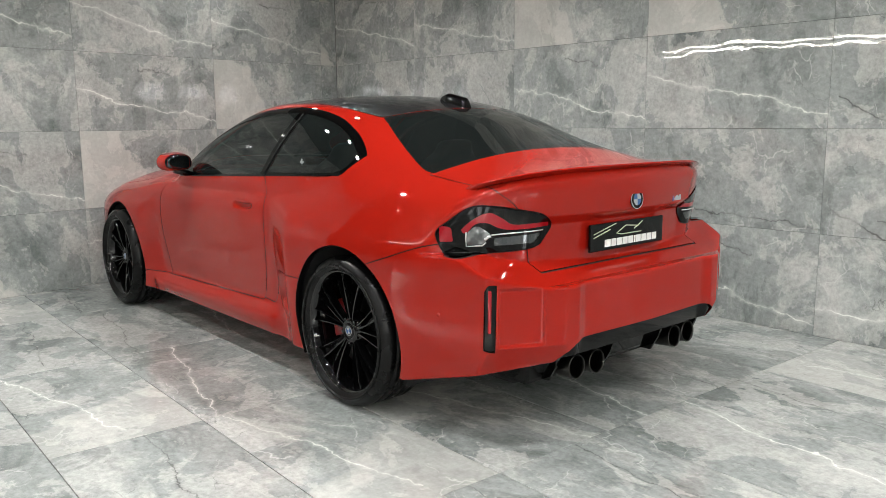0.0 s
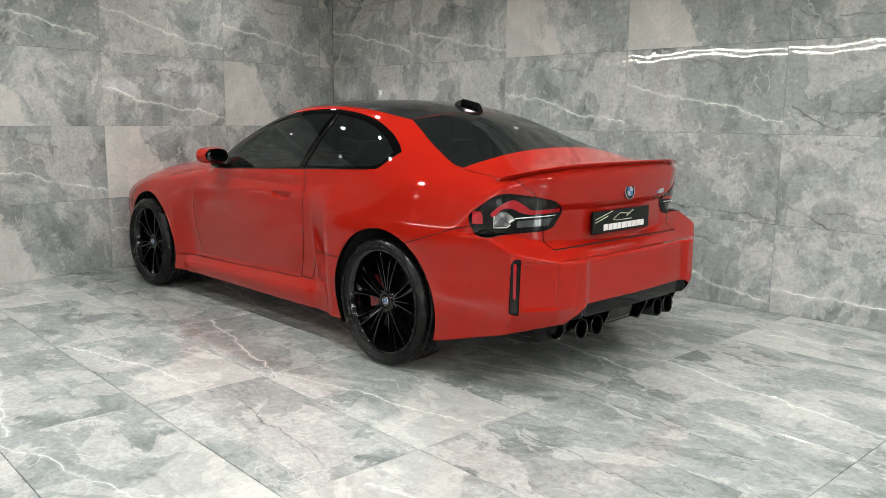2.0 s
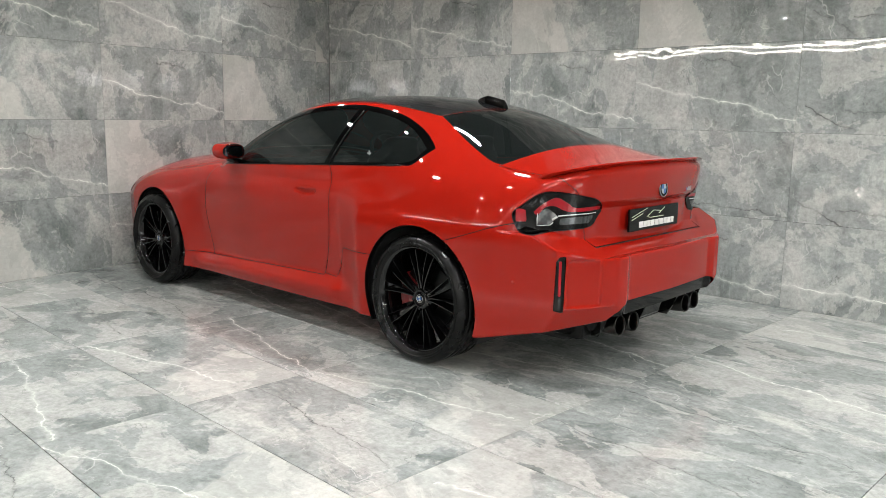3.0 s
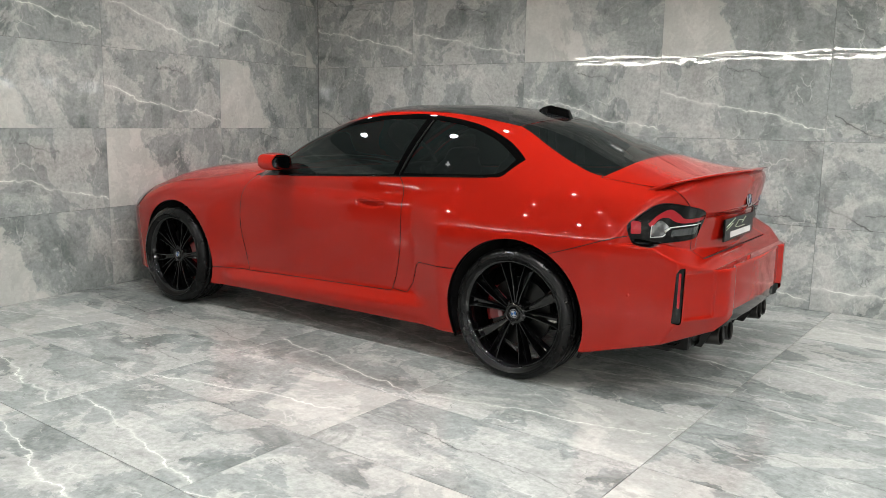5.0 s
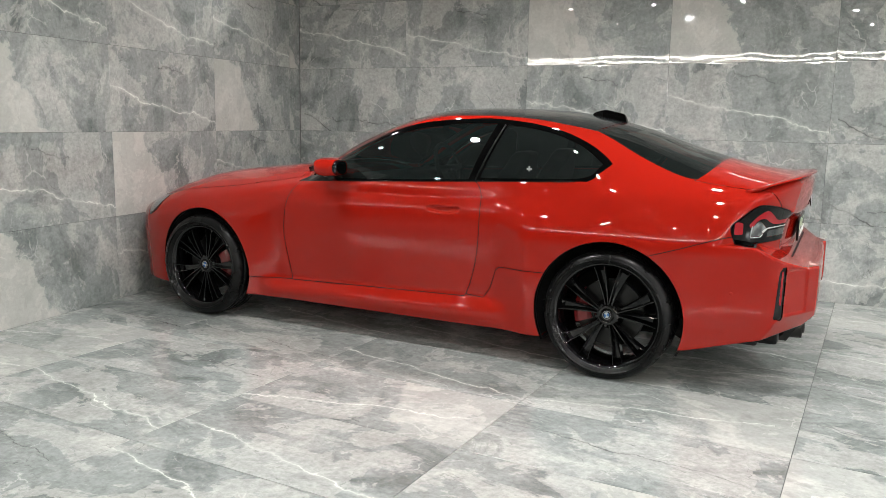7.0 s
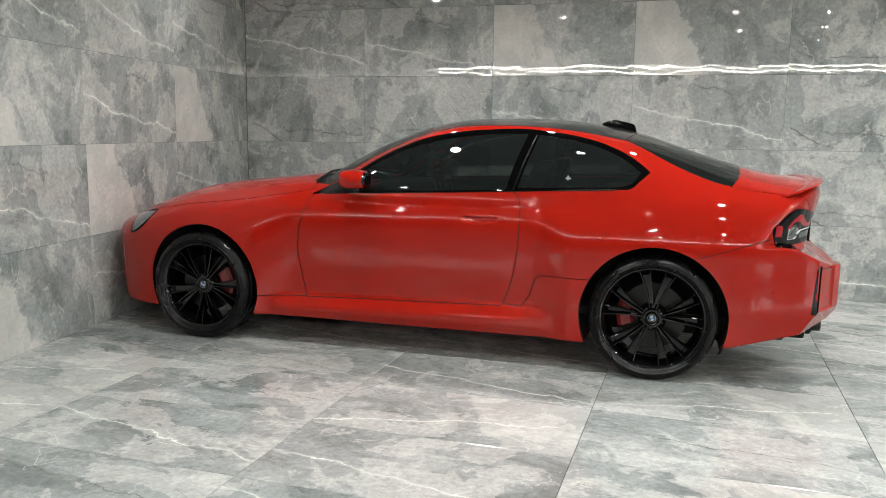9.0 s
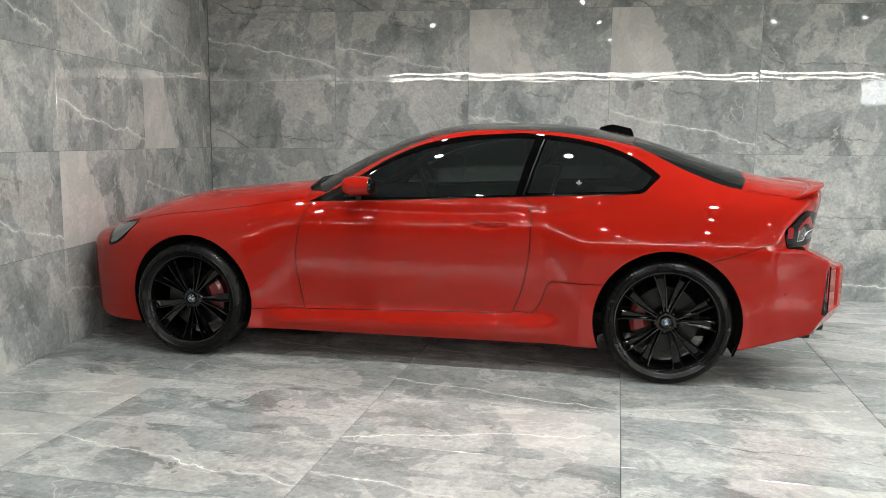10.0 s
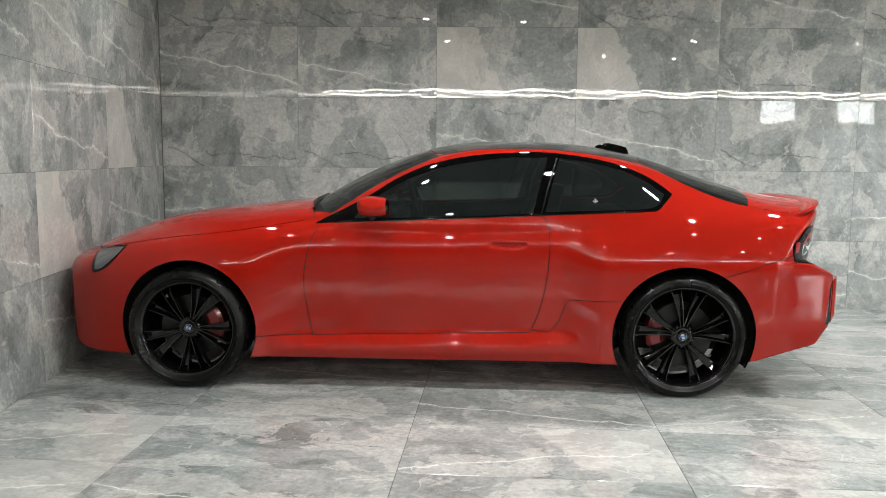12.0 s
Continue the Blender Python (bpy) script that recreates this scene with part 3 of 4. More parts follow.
# rear window, windscreen and carbon roof
REAR_GLASS = [(2.60, 0.0), (2.60, 0.2), (2.575, 0.40), (2.55, 0.52), (2.70, 0.575), (2.9, 0.64), (3.06, 0.695), (3.13, 0.70), (3.17, 0.55), (3.19, 0.3), (3.195, 0.0), (3.195, -0.1), (2.60, -0.1)]
high = lambda V: 0.98 - V[:, 2]
piece, half = split(half, region(REAR_GLASS, XY, high, sharp=(3, 7)))
skin_part("rear_window", piece, PRIVACY, car, label="dark tinted rear window")
ROOF = [(1.30, -0.1), (1.30, 0.0), (1.32, 0.25), (1.37, 0.45), (1.42, 0.545), (1.7, 0.565), (2.1, 0.56), (2.4, 0.545), (2.545, 0.522), (2.57, 0.40), (2.594, 0.2), (2.595, 0.0), (2.595, -0.1)]
piece, half, g = panel_cut(half, region(ROOF, XY, high, sharp=(4, 8)))
skin_part("roof", piece, CARBON, car, label="black carbon roof panel")
gaps.append(g)
SCREEN = [(0.60, -0.1), (0.60, 0.0), (0.64, 0.35), (0.73, 0.62), (0.78, 0.70), (1.0, 0.65), (1.2, 0.60), (1.40, 0.54), (1.36, 0.45), (1.31, 0.25), (1.29, 0.0), (1.29, -0.1)]
piece, half = split(half, region(SCREEN, XY, high, sharp=(4, 7)))
skin_part("windscreen", piece, GLASS, car, label="tinted windscreen")

# dark lining behind the skin of the cabin
lining, _ = split(half, lambda V: np.maximum.reduce([0.62 - V[:, 0], V[:, 0] - 3.25, 0.5 - V[:, 2]]))
for s in (-1, 1):
    skin_part("cabin_lining", lining, TRIM, car, False, s, -0.03)

# bonnet
BONNET = [(0.57, -0.1), (0.57, 0.0), (0.60, 0.3), (0.66, 0.58), (0.69, 0.72), (0.61, 0.745), (0.48, 0.765), (0.19, 0.79), (-0.2, 0.79), (-0.40, 0.755), (-0.58, 0.66), (-0.68, 0.45), (-0.74, 0.2), (-0.75, 0.0), (-0.75, -0.1)]
piece, half, g = panel_cut(half, region(BONNET, XY, lambda V: 0.70 - V[:, 2], sharp=(4,)))
skin_part("bonnet", piece, PAINT, car)
gaps.append(g)
# black cowl under the windscreen
piece, half = split(half, region([(0.5, -0.1), (0.5, 0.7), (0.85, 0.74), (0.74, 0.62), (0.65, 0.35), (0.61, 0.0), (0.61, -0.1)], XY, high, sharp=(0, 1, 2)))
skin_part("cowl", piece, SATIN_BLACK, car)

# headlamps, tail lamps
LAMP_F = [(-0.575, 0.633), (-0.53, 0.64), (-0.455, 0.685), (-0.378, 0.787), (-0.50, 0.772), (-0.595, 0.757)]
piece, half, g = panel_cut(half, region(LAMP_F, keep=lambda V: 0.4 - V[:, 1], sharp=(0, 3, 5)))
gaps.append(g)
lens, piece = split(piece, region([(-0.555, 0.648), (-0.50, 0.665), (-0.42, 0.735), (-0.392, 0.776), (-0.50, 0.762), (-0.572, 0.748)], sharp=(0, 3, 5)))
for s in (-1, 1):
    ob = skin_part("headlamp", piece, GLOSS_BLACK, car, False, s, 0.001, "swept headlamp with clear lens")
    skin_part("headlamp_lens", lens, HEAD_LENS, ob, False, s, 0.003)


def lamp_coords(V):
    return np.stack([V[:, 0] - 3.32 + 0.86 - V[:, 1], V[:, 2]], 1)


def lamp_region(points, sharp=()):
    f = poly_dist(outline(points, 8, True, sharp))
    return lambda V: np.maximum(f(lamp_coords(V)), 3.1 - V[:, 0])


def lamp_point(w, z, s):
    """The place on the skin at a lamp's own coordinates."""
    lo, hi = 3.15, 3.85
    for _ in range(24):
        mid = (lo + hi) / 2
        if body_field(np.array([[mid, mid - 2.46 - w, z]]))[0] < 0:
            lo = mid
        else:
            hi = mid
    return lo + 0.005, s * (lo - 2.46 - w + 0.001), z


GUIDES = (
    ([(0.30, 0.824), (0.36, 0.8265), (0.44, 0.829), (0.52, 0.831), (0.585, 0.832)], 0.0028),
    ([(0.163, 0.838), (0.161, 0.81), (0.163, 0.781), (0.20, 0.7805), (0.25, 0.782), (0.272, 0.795)], 0.0026),
    ([(0.262, 0.806), (0.278, 0.814), (0.296, 0.821)], 0.0055),
)
TAIL = [(0.0, 0.835), (0.06, 0.875), (0.18, 0.93), (0.30, 0.937), (0.52, 0.91), (0.60, 0.89), (0.64, 0.85), (0.60, 0.80), (0.54, 0.765), (0.30, 0.752), (0.08, 0.747), (0.03, 0.77)]
tail, half, g = panel_cut(half, lamp_region(TAIL))
gaps.append(g)
RED_SQUARE = [(0.022, 0.80), (0.022, 0.862), (0.085, 0.858), (0.095, 0.80)]
RED_BAND = [(0.135, 0.845), (0.20, 0.885), (0.29, 0.912), (0.37, 0.885), (0.43, 0.862), (0.615, 0.868), (0.622, 0.848), (0.42, 0.842), (0.34, 0.852), (0.28, 0.872), (0.215, 0.868), (0.165, 0.832)]
CLEAR = [(0.168, 0.785), (0.172, 0.836), (0.225, 0.860), (0.285, 0.836), (0.30, 0.826), (0.262, 0.788)]
square, tail = split(tail, lamp_region(RED_SQUARE, (0, 1, 2, 3)))
band, tail = split(tail, lamp_region(RED_BAND, (0, 5, 6)))
clear, tail = split(tail, lamp_region(CLEAR, (0, 1, 3, 4, 5)))
# mirror-like metal strip, put in for the glare on the lamp's lower right
GLARE = [(0.315, 0.781), (0.32, 0.812), (0.45, 0.817), (0.575, 0.822), (0.535, 0.785)]
bright, tail = split(tail, lamp_region(GLARE, (0, 1, 3, 4)))
GUIDE = material("light_guide_white", (0.55, 0.56, 0.56), 0.2, 0.0, 0.5)
for s in (-1, 1):
    lamp = skin_part("tail_lamp", tail, LAMP_BLACK, car, False, s, 0.004, "gloss black tail lamp with red and clear lenses")
    skin_part("red_lens", square, RED_LENS, lamp, False, s, 0.005)
    skin_part("red_lens", band, RED_LENS, lamp, False, s, 0.005)
    skin_part("clear_lens", clear, CLEAR_LENS, lamp, False, s, 0.003)
    # the strip that stands for glare
    skin_part("clear_lens", bright, GLARE_STRIP, lamp, False, s, 0.003)
    for line, thick in GUIDES:
        bm = bmesh.new()
        tube(bm, [lamp_point(w, z, s) for w, z in line], thick, 8)
        part("light_guide", bm, GUIDE, lamp, "thin white light guide", True)

# doors
DOOR = [(0.775, 0.985), (0.72, 0.90), (0.675, 0.76), (0.652, 0.60), (0.672, 0.44), (0.694, 0.30), (1.3, 0.318), (1.917, 0.334), (1.96, 0.44), (1.998, 0.60), (2.013, 0.78), (2.008, 0.93), (1.962, 1.0)]
piece, half, g = panel_cut(half, region(DOOR, keep=outer, sharp=(0, 5, 7, 12)))
gaps.append(g)
for s in (-1, 1):
    skin_part("door", piece, PAINT, car, False, s)
# boot lid
lid_edge = spline([0.60, 0.67, 0.75, 0.85, 0.91, 0.955, 0.99, 1.03, 1.10], [0.55, 0.552, 0.565, 0.59, 0.615, 0.655, 0.70, 0.715, 0.73])
boot = lambda V: np.maximum.reduce([V[:, 1] - lid_edge(V[:, 2]), 3.12 - V[:, 0], 0.672 - V[:, 2], V[:, 2] - 1.2, 3.30 - V[:, 0] - 10 * np.clip(V[:, 2] - 0.97, 0, 1)])
piece, half, g = panel_cut(half, boot)
gaps.append(g)
skin_part("boot_lid", piece, PAINT, car)
# rear bumper: its line climbs from the wheel arch to the lamp
bump_line = spline([2.8, 2.93, 3.13, 3.34, 3.5, 3.8], [0.62, 0.663, 0.728, 0.79, 0.80, 0.80])
bumper = lambda V: np.maximum(V[:, 2] - bump_line(V[:, 0]), 2.8 - V[:, 0])
piece, half, g = panel_cut(half, bumper)
gaps.append(g)
# the dark diffuser sits in the bumper's lower edge
cut_line = spline([0.0, 0.40, 0.46, 0.51, 0.55, 0.60, 0.66, 0.95], [0.415, 0.415, 0.410, 0.385, 0.335, 0.265, 0.215, 0.17])
diffuser, piece = split(piece, lambda V: np.maximum(V[:, 2] - cut_line(V[:, 1]), 3.46 - V[:, 0]))
slot_edges = [(0.262, 0.40), (0.268, 0.635), (0.29, 0.655), (0.335, 0.655), (0.327, 0.39)]


def slot_region(points):
    f = poly_dist(outline(points, 6, True, range(len(points))))
    return lambda V: np.maximum(f(lamp_coords(V)), 3.3 - V[:, 0])


slot, piece = split(piece, slot_region(slot_edges))
skin_part("rear_bumper", piece, PAINT, car)
red_strip, slot = split(slot, slot_region([(0.285, 0.47), (0.288, 0.635), (0.308, 0.635), (0.306, 0.47)]))
for s in (-1, 1):
    ob = skin_part("reflector", slot, GLOSS_BLACK, car, False, s, -0.004, "slim black vertical reflector slot in the bumper")
    skin_part("red_lens", red_strip, RED_LENS, ob, False, s, -0.003)
skin_part("diffuser", diffuser, LAMP_BLACK, car, lift=-0.012, label="gloss black rear diffuser")
front_bumper = lambda V: np.maximum(V[:, 0] + 0.36 + 0.35 * (V[:, 2] - 0.5), V[:, 2] - 0.80)
piece, half = split(half, front_bumper)
skin_part("front_bumper", piece, PAINT, car)
# sill cover, which climbs ahead of the rear wheel
SILL = [(2.03, 0.338), (2.075, 0.40), (2.113, 0.508), (2.14, 0.528), (2.46, 0.531), (2.46, 0.1), (0.34, 0.1), (0.34, 0.292), (0.69, 0.302), (0.72, 0.36), (1.9, 0.37), (1.93, 0.345)]
piece, half, g = panel_cut(half, region(SILL, keep=lambda V: 0.5 - V[:, 1], sharp=range(12)))
gaps.append(g)
for s in (-1, 1):
    skin_part("sill_cover", piece, PAINT, car, False, s)
wing, half = split(half, lambda V: np.maximum(V[:, 0] - 0.9, V[:, 2] - 0.98))
for s in (-1, 1):
    skin_part("front_wing", wing, PAINT, car, False, s)
for s in (-1, 1):
    skin_part("rear_quarter", half, PAINT, car, False, s)
skin_part("panel_gap", join(*gaps), SHUT, car, lift=-0.004)["kind"] = "stuff"


# ---- car: what is fitted to the skin ----
def reach(axis, lo, hi, **fixed):
    """Where the skin lies along one axis, for arrays or numbers of the other two."""
    shape = np.broadcast(*fixed.values()).shape
    P = np.zeros((int(np.prod(shape, dtype=int)), 3))
    for k, v in fixed.items():
        P[:, "xyz".index(k)] = np.broadcast_to(v, shape).ravel()
    lo, hi = np.full(len(P), float(lo)), np.full(len(P), float(hi))
    for _ in range(22):
        mid = (lo + hi) / 2
        P[:, axis] = mid
        inside = body_field(P) < 0
        lo, hi = np.where(inside, mid, lo), np.where(inside, hi, mid)
    return lo.reshape(shape) if shape else float(lo[0])


def skin_at(x, z):
    """How far out the car's side lies."""
    return reach(1, 0.3, 1.15, x=x, z=z)


def tail_at(a, z):
    """How far back the tail lies."""
    return reach(0, 3.0, 3.9, y=a, z=z)


def top_at(x, a):
    return reach(2, 0.7, 1.6, x=x, y=a)


def arch(cx, r, s):
    """Black wheel arch liner and the red lip that the wing turns in by."""
    bm = bmesh.new()
    n = 40
    a0 = math.asin(max(-1, (0.16 - HUB_Z) / r))
    rows = []
    turn = a0 + (math.pi - 2 * a0) * np.arange(n + 1) / n
    ax, az = cx + (r + 0.004) * np.cos(turn), HUB_Z + (r + 0.004) * np.sin(turn)
    outs = skin_at(ax, np.maximum(az, 0.2))
    for t, out in zip(turn, outs):
        rows.append((cx + r * math.cos(t), HUB_Z + r * math.sin(t), float(out), t))
    ring = [[bm.verts.new((x + dr * math.cos(t), s * (out - d), z + dr * math.sin(t))) for d, dr in ((0.001, 0.0), (0.012, -0.004), (0.03, -0.003), (0.032, 0.01))] for x, z, out, t in rows]
    for p, q in zip(ring, ring[1:]):
        for i in range(3):
            bm.faces.new((p[i], p[i + 1], q[i + 1], q[i]) if s > 0 else (p[i], q[i], q[i + 1], p[i + 1]))
    part("arch_lip", bm, SATIN_BLACK, car, smooth=True)
    bm = bmesh.new()
    ring = [[bm.verts.new((cx + (r + 0.012) * math.cos(t), s * y, HUB_Z + (r + 0.012) * math.sin(t))) for y in (out - 0.028, 0.8, 0.55)] + [bm.verts.new((cx, s * 0.55, HUB_Z))] for x, z, out, t in rows]
    for p, q in zip(ring, ring[1:]):
        for i in range(3):
            bm.faces.new((p[i], p[i + 1], q[i + 1], q[i]))
    bmesh.ops.remove_doubles(bm, verts=bm.verts, dist=1e-5)
    part("arch_liner", bm, LINER, car, smooth=True)


for s in (-1, 1):
    arch(0.0, ARCH_F, s)
    arch(AXLE_R, ARCH_R, s)
part("underbody", box(-0.75, 3.46, -0.56, 0.56, 0.185, 0.30, 0.02), LINER, car)


# wheels
RIM = material("gloss_black_alloy", (0.002, 0.002, 0.0022), 0.03, 0.0, 0.0, 0.5)
DISC = material("brake_disc_steel", (0.04, 0.04, 0.04), 0.35, 1.0)
CALIPER = material("red_caliper", (0.16, 0.004, 0.005), 0.35, 0.0, 0.5)
BLUE = material("badge_blue", (0.015, 0.09, 0.26), 0.3, 0.0, 1.0)
SILVER = material("badge_silver", (0.45, 0.46, 0.48), 0.3, 0.6, 0.5)


def tyre_material():
    m = material("tyre_rubber_ribbed", (0.0035, 0.0035, 0.0035), 0.38, spec=0.2)
    n = Nodes(m)
    co = n.add("ShaderNodeTexCoord").outputs["Object"]
    fine = n.noise(co, 120.0, 3.0)
    n.put(n.bsdf.inputs["Roughness"], n.ramp(n.noise(co, 6.0, 4.0), [(0.35, 0.2), (0.65, 0.38)]))
    n.put(n.bsdf.inputs["Normal"], n.bump(fine, 0.15, 0.002))
    return m


TYRE = tyre_material()


def mesh_of(bm, name, mat, smooth_it=True):
    me = bpy.data.meshes.new(name)
    bm.to_mesh(me)
    bm.free()
    me.materials.append(mat)
    if smooth_it:
        me.polygons.foreach_set("use_smooth", [True] * len(me.polygons))
    return me


def quarter(r, k, y, depth=0.002, n=8):
    """A quarter of a round badge."""
    bm = bmesh.new()
    pts = [(0, 0)] + [(r * math.cos((k + i / n) * math.pi / 2), r * math.sin((k + i / n) * math.pi / 2)) for i in range(n + 1)]
    a = [bm.verts.new((px, y, pz)) for px, pz in pts]
    b = [bm.verts.new((px, y - depth, pz)) for px, pz in pts]
    bm.faces.new(a)
    for i in range(len(pts)):
        j = (i + 1) % len(pts)
        bm.faces.new((a[i], b[i], b[j], a[j]))
    bmesh.ops.recalc_face_normals(bm, faces=bm.faces)
    return bm


def wheel_meshes(R, rim):
    """Meshes of one wheel about its axle; y points outwards from the tyre's middle plane."""
    W = 0.1375
    made = {}
    bm = bmesh.new()
    prof = [(rim - 0.004, 0.112), (rim + 0.004, 0.122), (rim + 0.014, 0.130), (rim + 0.03, W), (R - 0.05, W + 0.001), (R - 0.034, W - 0.002), (R - 0.030, W - 0.004), (R - 0.018, W - 0.012), (R - 0.006, W - 0.028), (R - 0.001, 0.095)]
    for g in (0.072, 0.026, -0.026, -0.072):
        prof += [(R, g + 0.006), (R - 0.007, g + 0.005), (R - 0.007, g - 0.005), (R, g - 0.006)]
    prof += [(R - 0.001, -0.095), (R - 0.006, 0.028 - W), (R - 0.03, -W), (rim + 0.02, -W), (rim, -0.112)]
    lathe(bm, prof, 96)
    bmesh.ops.recalc_face_normals(bm, faces=bm.faces)
    made["tyre"] = mesh_of(bm, "tyre", TYRE)
    bm = bmesh.new()
    lathe(bm, [(rim - 0.010, -0.118), (rim - 0.030, -0.10), (rim - 0.036, -0.02), (rim - 0.030, 0.055), (rim - 0.022, 0.088), (rim - 0.014, 0.104), (rim - 0.008, 0.112), (rim, 0.116), (rim + 0.005, 0.114), (rim + 0.006, 0.106)], 96)
    # hub with a dished centre
    lathe(bm, [(0.0, 0.078), (0.034, 0.079), (0.040, 0.084), (0.050, 0.082), (0.066, 0.066), (0.080, 0.040), (0.080, 0.0), (0.0, 0.0)], 40)
    made["wheel"] = mesh_of(bm, "wheel", RIM)
    # one spoke arm: a broad bar with raised edges and a groove along it, from the hub out to the rim
    for name, lean in (("spoke", 1), ("spoke_mirrored", -1)):
        bm = bmesh.new()
        steps = 14
        r0, r1 = 0.036, rim - 0.010
        rows = []
        for i in range(steps + 1):
            t = i / steps
            r = r0 + (r1 - r0) * t
            ang = lean * radians(9.5 + 6.0 * t)
            half_w = 0.0115 + 0.0165 * t * t * (3 - 2 * t) + 0.006 * max(0.0, t - 0.88) / 0.12
            edge = 1 - 0.0078 / half_w
            y = 0.074 + 0.024 * t ** 1.5 + 0.006 * math.sin(math.pi * t)
            depth = 0.030 + 0.016 * t
            groove = (0.026 + 0.014 * t) * min(1.0, t * 9) * min(1.0, (1 - t) * 9)
            c, sn = math.cos(ang), math.sin(ang)
            row = []
            for wv, dy in ((-1.0, -depth), (-1.0, -0.006), (-0.90, 0.0), (-edge - 0.05, 0.001), (-edge + 0.06, -groove), (edge - 0.06, -groove), (edge + 0.05, 0.001), (0.90, 0.0), (1.0, -0.006), (1.0, -depth)):
                w = wv * half_w
                row.append(bm.verts.new((r * c - w * sn, y + dy, r * sn + w * c)))
            rows.append(row)
        m = len(rows[0])
        for p, q in zip(rows, rows[1:]):
            for i in range(m):
                j = (i + 1) % m
                bm.faces.new((p[i], p[j], q[j], q[i]))
        bm.faces.new(rows[0])
        bm.faces.new(rows[-1])
        bmesh.ops.recalc_face_normals(bm, faces=bm.faces)
        made[name] = mesh_of(bm, "spoke", RIM, False)
    bm = bmesh.new()
    lathe(bm, [(0.0, 0.083), (0.031, 0.0832), (0.034, 0.082), (0.034, 0.078)], 32)
    made["hub_cap"] = mesh_of(bm, "hub_cap", GLOSS_BLACK)
    made["quarters"] = [mesh_of(quarter(0.0150, k, 0.0850), "badge_quarter", SILVER if k % 2 else BLUE, False) for k in range(4)]
    bm = bmesh.new()
    lathe(bm, [(0.0205, 0.083), (0.0213, 0.0852), (0.0225, 0.083)], 32)
    made["badge_ring"] = mesh_of(bm, "badge_ring", SILVER)
    bm = bmesh.new()
    rd = min(rim - 0.09, 0.178)
    lathe(bm, [(0.08, 0.018), (rd, 0.018), (rd, 0.006), (rd - 0.012, 0.005), (rd - 0.012, -0.004), (rd, -0.005), (rd, -0.016), (0.08, -0.016)], 64)
    for k in range(60):
        ang, rr = k * math.tau / 60, 0.115 + 0.028 * (k % 3)
        bmesh.ops.create_circle(bm, cap_ends=True, segments=6, radius=0.0035, matrix=Matrix.Translation((rr * math.cos(ang), 0.0186, rr * math.sin(ang))) @ Matrix.Rotation(-math.pi / 2, 4, "X"))
    bmesh.ops.recalc_face_normals(bm, faces=bm.faces)
    made["brake_disc"] = mesh_of(bm, "brake_disc", DISC, False)
    bm = bmesh.new()
    prof = [(rd - 0.075, -0.045), (rd - 0.08, 0.030), (rd - 0.06, 0.046), (rd - 0.01, 0.046), (rd + 0.012, 0.034), (rd + 0.014, -0.045), (rd - 0.075, -0.045)]
    lathe(bm, prof, 14, start=-0.5, turn=1.0)
    ends = [e for e in bm.edges if e.is_boundary]
    bmesh.ops.holes_fill(bm, edges=ends)
    bmesh.ops.recalc_face_normals(bm, faces=bm.faces)
    made["caliper"] = mesh_of(bm, "caliper", CALIPER, False)
    bm = bmesh.new()
    bmesh.ops.create_cone(bm, cap_ends=True, segments=6, radius1=0.0095, radius2=0.008, depth=0.02, matrix=Matrix.Translation((0.056, 0.070, 0)) @ Matrix.Rotation(-math.pi / 2, 4, "X"))
    made["bolt"] = mesh_of(bm, "wheel_bolt", RIM, False)
    return made


def put_wheel(made, x, s, spin, caliper_at):
    """s: -1 on the car's left. The wheel's y axis is turned to face outwards."""
    m = pose(x, s * 0.806, HUB_Z) @ (Matrix.Identity(4) if s > 0 else Matrix.Rotation(math.pi, 4, "Z"))
    w = new("wheel", made["wheel"])
    w.parent = car
    w.matrix_local = m
    w["label"] = "gloss black alloy wheel with five pairs of spokes"

    def child(name, me, turn=0.0, label=""):
        ob = new(name, me)
        ob.parent = w
        ob.matrix_local = Matrix.Rotation(-turn, 4, "Y")
        if label:
            ob["label"] = label
        return ob
    child("tyre", made["tyre"], 0, "black low-profile rubber tyre")
    for k in range(5):
        for nm in ("spoke", "spoke_mirrored"):
            child("spoke", made[nm], spin + k * math.tau / 5)
        child("wheel_bolt", made["bolt"], spin + (k + 0.5) * math.tau / 5)
    child("hub_cap", made["hub_cap"])
    child("badge_ring", made["badge_ring"])
    for q in made["quarters"]:
        child("badge_quarter", q, spin + 0.4)
    child("brake_disc", made["brake_disc"], 0, "drilled steel brake disc")
    child("caliper", made["caliper"], caliper_at if s > 0 else math.pi - caliper_at, "red brake caliper")
    return w


front_wheel, rear_wheel = wheel_meshes(0.336, 0.266), wheel_meshes(0.3385, 0.277)
for s in (-1, 1):
    put_wheel(front_wheel, 0.0, s, radians(46), radians(8))
    put_wheel(rear_wheel, AXLE_R, s, radians(94.5), radians(172))


